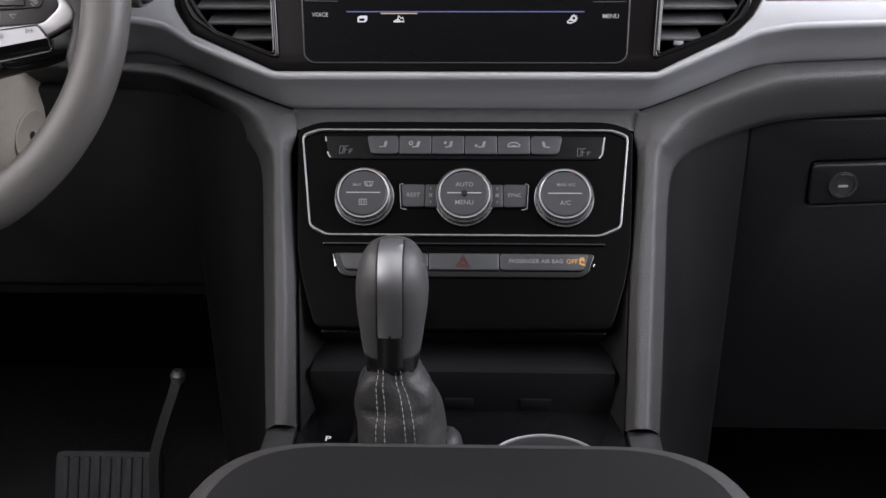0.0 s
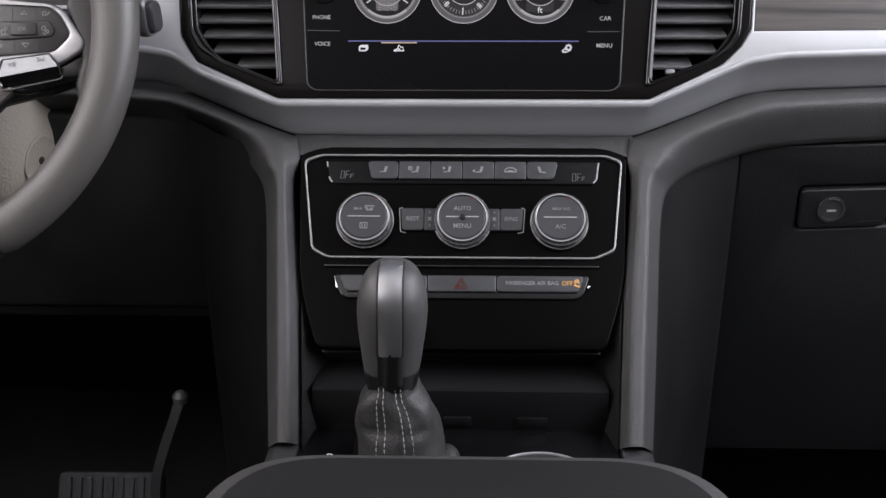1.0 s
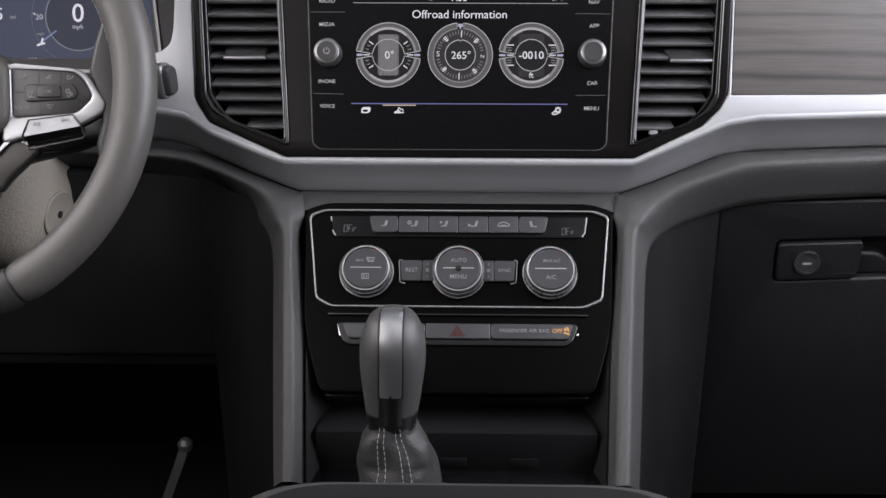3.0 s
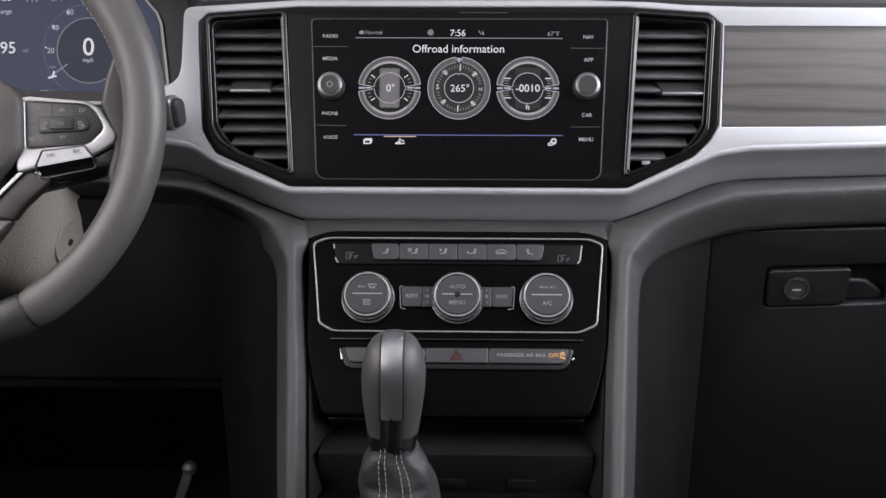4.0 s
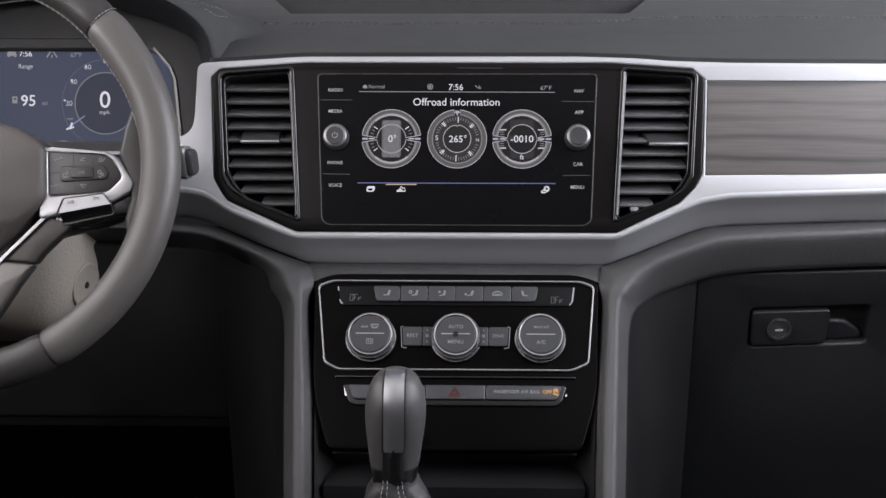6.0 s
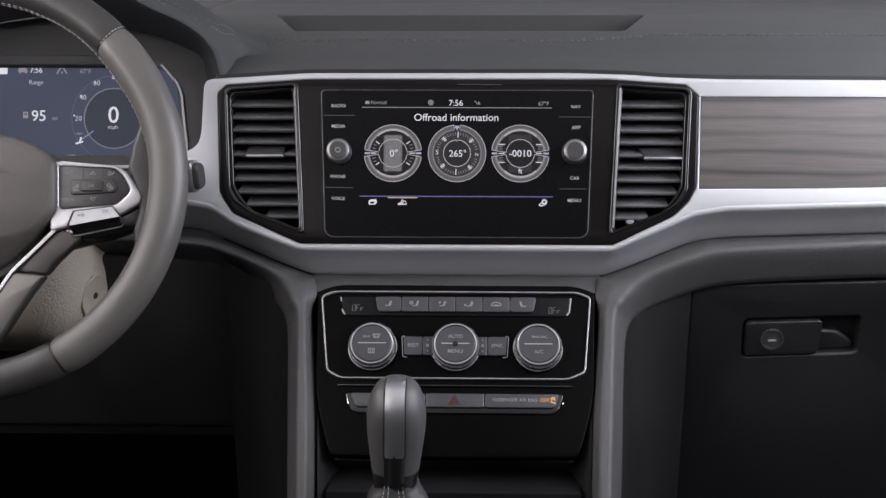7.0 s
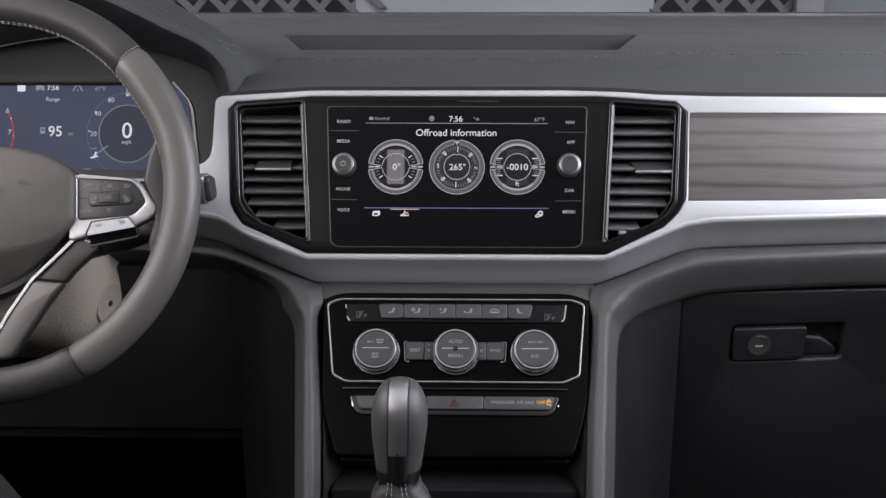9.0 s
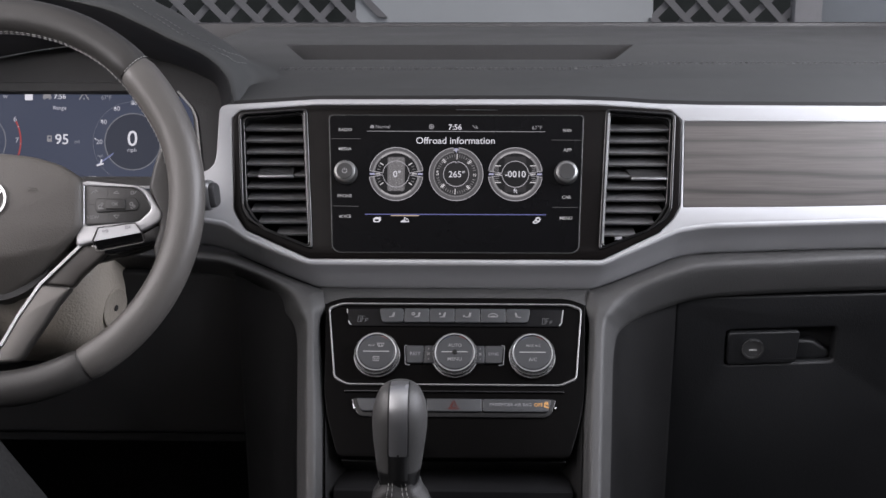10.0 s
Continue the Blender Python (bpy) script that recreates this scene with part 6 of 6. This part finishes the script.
def build_column():
    col = thing("steering_column", (-0.407, 0.90, 0.70), "grained grey-beige steering column shroud behind the wheel", "steering column")
    rows = []
    for d, hw, up, dn in ((0.050, 0.056, 0.020, 0.090), (0.055, 0.066, 0.026, 0.110), (0.075, 0.076, 0.030, 0.126), (0.12, 0.088, 0.034, 0.136), (0.20, 0.092, 0.036, 0.140), (0.26, 0.093, 0.036, 0.140)):
        row = []
        for k in range(56):
            a = math.tau * k / 56
            c, s = math.cos(a), math.sin(a)
            q = (abs(c) ** 4 + abs(s) ** 4) ** (-1 / 4)
            row.append(MW @ Vector((hw * q * c, (up if s > 0 else dn) * q * s, -d)))
        rows.append(row)
    part("shroud", loft(rows, closed=True, caps=True), SHROUD, col, sharp=55)
    plug = Matrix.Translation((-0.3328, 0.8565, 0.6612)) @ Vector((0.96, -0.26, -0.12)).to_track_quat("Z", "Y").to_matrix().to_4x4()
    part("plug", lathe([(0.0, -0.004), (0.020, -0.004), (0.020, 0.0006), (0.0188, 0.0011), (0.0180, 0.0006), (0.0, 0.0009)], plug, 40), SHROUD, col, "round cover plug")
    part("plug_slot", lathe([(0.0, 0.0), (0.0032, 0.0), (0.0030, 0.0016), (0.0, 0.0016)], plug, 20), DEEP, col)
    st = thing("wiper_stalk", (-0.30, 0.84, 0.775), "dark grey wiper stalk with a metallic ring", "stalk")
    m = Matrix.Translation((-0.300, 0.848, 0.772)) @ Vector((0.082, -0.016, 0.006)).to_track_quat("Z", "Y").to_matrix().to_4x4()
    part("stem", lathe([(0.0, 0.0), (0.007, 0.0), (0.008, 0.045), (0.010, 0.060), (0.0, 0.060)], m, 28), PLASTIC, st)

    def squared(r, h, n=40):
        out = []
        for k in range(n):
            a = math.tau * k / n
            q = (abs(math.cos(a)) ** 4 + abs(math.sin(a)) ** 4) ** -0.25
            out.append(m @ Vector((r * 0.60 * q * math.cos(a), r * 0.86 * q * math.sin(a), h)))
        return out
    part("switch_end", loft([squared(0.009, 0.052), squared(0.0142, 0.056), squared(0.0144, 0.068), squared(0.0135, 0.0705)], True, True), PLASTIC, st, "dark grey switch end")
    part("metal_ring", loft([squared(0.0155, 0.0665), squared(0.0162, 0.069), squared(0.0160, 0.0735), squared(0.0145, 0.0750)], True, True), SATIN, st, "brushed metal ring")
    part("end_cap", loft([squared(0.0135, 0.0745), squared(0.0130, 0.0782), squared(0.0110, 0.0800)], True, True), PLASTIC, st, "dark end cap")


build_column()


# ---- glovebox and lower panels ----
def build_glovebox():
    gb = thing("glovebox", (0.48, 0.90, 0.45), "closed dark grey glovebox with a key lock latch", "glovebox")
    M = frame_matrix((0, 0.8575, 0.6720), -9.0)
    hole = rounded([(0.2640, -0.0325), (0.3705, -0.0282), (0.3705, -0.0640), (0.3650, -0.0655), (0.2655, -0.0705)], 0.005, 4)
    outer = rounded([(0.2135, 0.0024), (0.70, 0.0178), (0.70, -0.30), (0.2120, -0.30)], 0.008, 4)
    part("door", flat([outer, hole], -0.02, 0.0, M, 0.003, 2), GLOVE, gb, "dark grained glovebox lid")
    part("recess", flat([[(0.255, -0.02), (0.38, -0.02), (0.38, -0.08), (0.255, -0.08)]], -0.024, -0.018, M), DEEP, gb, smooth=False)
    part("recess_floor", flat([rounded([(0.330, -0.045), (0.352, -0.046), (0.369, -0.058), (0.369, -0.066), (0.330, -0.068)], 0.004, 4)], -0.019, -0.007, M, 0.004, 3), GLOVE, gb, "hollow for the fingers")
    latch = part("latch", flat([rounded([(0.2655, -0.0345), (0.3350, -0.0318), (0.3335, -0.0660), (0.2670, -0.0690)], 0.004, 4)], -0.018, 0.0022, M, 0.0016, 3), GLOVE, gb, "pull latch")
    part("lock", join(ring_bm(0.2905, -0.0508, 0.0088, 0.0108, 0.0, 0.0038, M), disc_bm(0.2905, -0.0508, 0.0087, 0.0, 0.0026, M)), LOCK, latch, "round key lock")
    # The lock ring's highlight, laid on as a short satin arc.
    part("lock_shine", strip([arc(0.2905, -0.0508, 0.0098, 60, 110, 10)], 0.0010, M, 0.0036), SATIN, latch)
    part("key_slot", strip([[(0.2870, -0.0520), (0.2942, -0.0518)]], 0.0018, M, 0.0027), PRINT, latch, "key slot")
    part("latch_line", strip([[(0.312, -0.0620), (0.332, -0.0612)]], 0.0010, M, 0.0022), GLOVE, latch)
    kp = thing("knee_panel", (-0.48, 0.95, 0.4), "black lower dash panel above the driver footwell", "lower dash panel")
    M2 = frame_matrix((0, 0.872, 0.690), -14.0)
    part("panel", flat([rounded([(-0.75, 0.02), (-0.206, 0.0), (-0.206, -0.19), (-0.75, -0.19)], 0.01, 4)], -0.02, 0.0, M2, 0.004, 2), KNEE, kp, "smooth black knee panel")
    part("lower_edge", box((-0.75, -0.205, -0.035), (-0.21, -0.194, -0.006), M2, 0.002), DEEP, kp, "black rolled lower edge")


GLOVE = material("glovebox_plastic", (0.0105, 0.0109, 0.0118), 0.45, cells=800, bump=0.3, spec=0.4)
KNEE = material("knee_panel_black", (0.024, 0.0235, 0.0235), 0.6, cells=800, bump=0.2, spec=0.3)
LOCK = material("lock_grey", (0.06, 0.06, 0.06), 0.35, metal=0.4)
build_glovebox()


def build_pedals():
    br = thing("brake_pedal", (-0.37, 1.02, 0.12), "ribbed black rubber brake pedal in the dark footwell", "pedal")
    M = frame_matrix((-0.370, 1.0, 0.243), 28.0)
    part("pad", flat([rounded([(-0.056, -0.032), (0.056, -0.032), (0.056, 0.032), (-0.056, 0.032)], 0.008, 4)], -0.010, 0.0, M, 0.003, 2), RUBBER, br, "black rubber pad")
    for k in range(9):
        x = -0.044 + 0.011 * k
        part("rib", box((x - 0.003, -0.026, -0.001), (x + 0.003, 0.026, 0.0025), M, 0.001), RUBBER, br)
    part("arm", box((-0.008, -0.01, -0.16), (0.008, 0.01, -0.008), M @ pose(0, 0, 0, -40), 0.003), DEEP, br)
    ac = thing("accelerator_pedal", (-0.30, 1.02, 0.12), "slim black accelerator pedal with its lit edge put in as pale colour", "pedal")
    line = [(-0.284, 1.0, 0.372), (-0.290, 0.992, 0.352), (-0.300, 0.985, 0.325), (-0.312, 0.98, 0.285), (-0.318, 0.985, 0.235)]
    sm = smooth_line(line, 24)
    rows = [[p + Vector((dx, dy, 0)) for dx, dy in ((-0.005, 0.0), (0.005, -0.001), (0.006, 0.008), (-0.004, 0.009))] for p in sm]
    # The plate's pale grey stands in for light along the pedal edge.
    part("plate", loft(rows, True, True), SLAT, ac, "slim plate in the grey of its lit edge")
    # Light on the upper end is put in as a silver tip.
    part("tip", lathe([(0.0, -0.006), (0.007, -0.004), (0.008, 0.003), (0.004, 0.008), (0.0, 0.009)], Matrix.Translation((-0.2845, 1.0, 0.368)), 20), SILVER_DULL, ac, "silver tip that stands for a lit end")


build_pedals()


# ---- front seats ----
def build_seat(side, dy):
    seat = thing("car_seat", (side * 0.40, 0.0 + dy, 0.10), "dark leather front car seat", "car seat", "front seats")
    rows = []
    for z, y, hw, hd in ((0.42, 0.06, 0.235, 0.06), (0.50, 0.05, 0.250, 0.075), (0.60, 0.04, 0.258, 0.08), (0.70, 0.02, 0.256, 0.08), (0.76, 0.00, 0.250, 0.078), (0.81, -0.02, 0.232, 0.07), (0.845, -0.035, 0.200, 0.06), (0.865, -0.045, 0.15, 0.045), (0.872, -0.05, 0.08, 0.02)):
        row = []
        for k in range(48):
            a = math.tau * k / 48
            q = (abs(math.cos(a)) ** 4 + abs(math.sin(a)) ** 4) ** -0.25
            row.append((side * 0.40 + hw * q * math.cos(a), y + dy + hd * q * math.sin(a) + (0.035 * abs(math.cos(a)) ** 6), z))
        rows.append(row)
    part("backrest", loft(rows, True, True), SEAT, seat, "dark leather backrest", sharp=70)
    part("cushion", box((side * 0.40 - 0.25, 0.02 + dy, 0.27), (side * 0.40 + 0.25, 0.52 + dy, 0.44), bevel=0.06, seg=5), SEAT, seat, "dark leather cushion")
    part("seat_base", box((side * 0.40 - 0.20, 0.02 + dy, 0.10), (side * 0.40 + 0.20, 0.46 + dy, 0.28), bevel=0.01), DEEP, seat)


build_seat(-1, 0.167)
build_seat(1, 0.125)


# ---- outside ----
def build_outside():
    g = part("ground", box((-400, -400, -0.62), (400, 400, -0.60)), ASPHALT, None, smooth=False)
    tagged(g, "grey asphalt yard around the car", "ground", kind="structure")
    Y = 6.0

    def fence(x0, x1, n):
        f = thing("lattice_fence", ((x0 + x1) / 2, Y, -0.6), "pale grey diamond lattice fence", "fence", "lattice fences in front of the car")
        p = 0.165
        x1 = x0 + p * n
        top, low = 1.475, 0.815
        h = top - low
        for k in range(-5, n + 5):
            for d in (-1, 1):
                xa = x0 + p * k
                za, zb = low, top
                xb = xa + d * h
                ends = []
                for x, z in ((xa, za), (xb, zb)):
                    q = min(max(x, x0), x1)
                    ends.append((q, z if q == x else za + (q - xa) * d))
                if abs(ends[0][0] - ends[1][0]) < 0.03 or not all(low - 0.001 <= e[1] <= top + 0.001 for e in ends):
                    continue
                yy = Y + d * 0.008
                bm = loft([[(x - 0.024, yy - 0.006, z), (x + 0.024, yy - 0.006, z), (x + 0.024, yy + 0.006, z), (x - 0.024, yy + 0.006, z)] for x, z in ends], True, True)
                part("lath", bm, LATH, f, smooth=False)
        part("board", box((x0 - 0.2, Y + 0.03, -0.6), (x0 + p * n, Y + 0.05, low - 0.005)), HEDGE, f, "dark lower board", smooth=False)
        return f
    fence(-2.6, -0.6, 13)
    fence(0.95, 1.6, 5)
    w = part("garden_wall", box((-0.60, Y + 0.0, -0.6), (0.95, Y + 0.10, 2.1), bevel=0.01), PALE_WALL, None)
    tagged(w, "pale grey rendered wall in front of the car", "wall")
    post = part("fence_post", box((1.66, Y - 0.06, -0.6), (1.80, Y + 0.04, 2.1), bevel=0.008), POST, None)
    tagged(post, "pale painted fence post", "post")
    w = part("garden_wall", box((1.80, Y + 0.02, -0.6), (4.5, Y + 0.12, 2.1), bevel=0.01), BLUE_WALL, None)
    tagged(w, "grey-blue panelled wall beside the post", "wall")
    b = part("backdrop", box((-30, 14, -0.6), (30, 14.3, 5), bevel=0.02), HEDGE, None, smooth=False)
    tagged(b, "dark green hedge in the distance", "hedge", kind="structure")


ASPHALT = material("asphalt", (0.06, 0.06, 0.06), 0.9, cells=120, bump=0.6)
LATH = material("weathered_lath", (0.16, 0.163, 0.168), 0.8, stain=0.25, stain_scale=4, spec=0.3)
HEDGE = material("dark_hedge", (0.03, 0.034, 0.033), 0.9, stain=0.6, stain_scale=2, spec=0.0)
PALE_WALL = material("grey_render", (0.34, 0.365, 0.375), 0.85, stain=0.2, spec=0.3, stain_scale=1.5)
BLUE_WALL = material("grey_blue_panel", (0.22, 0.245, 0.265), 0.8, stain=0.4, spec=0.3, stain_scale=2.5)
POST = material("grey_post", (0.26, 0.265, 0.275), 0.7, stain=0.15, spec=0.3)
build_outside()
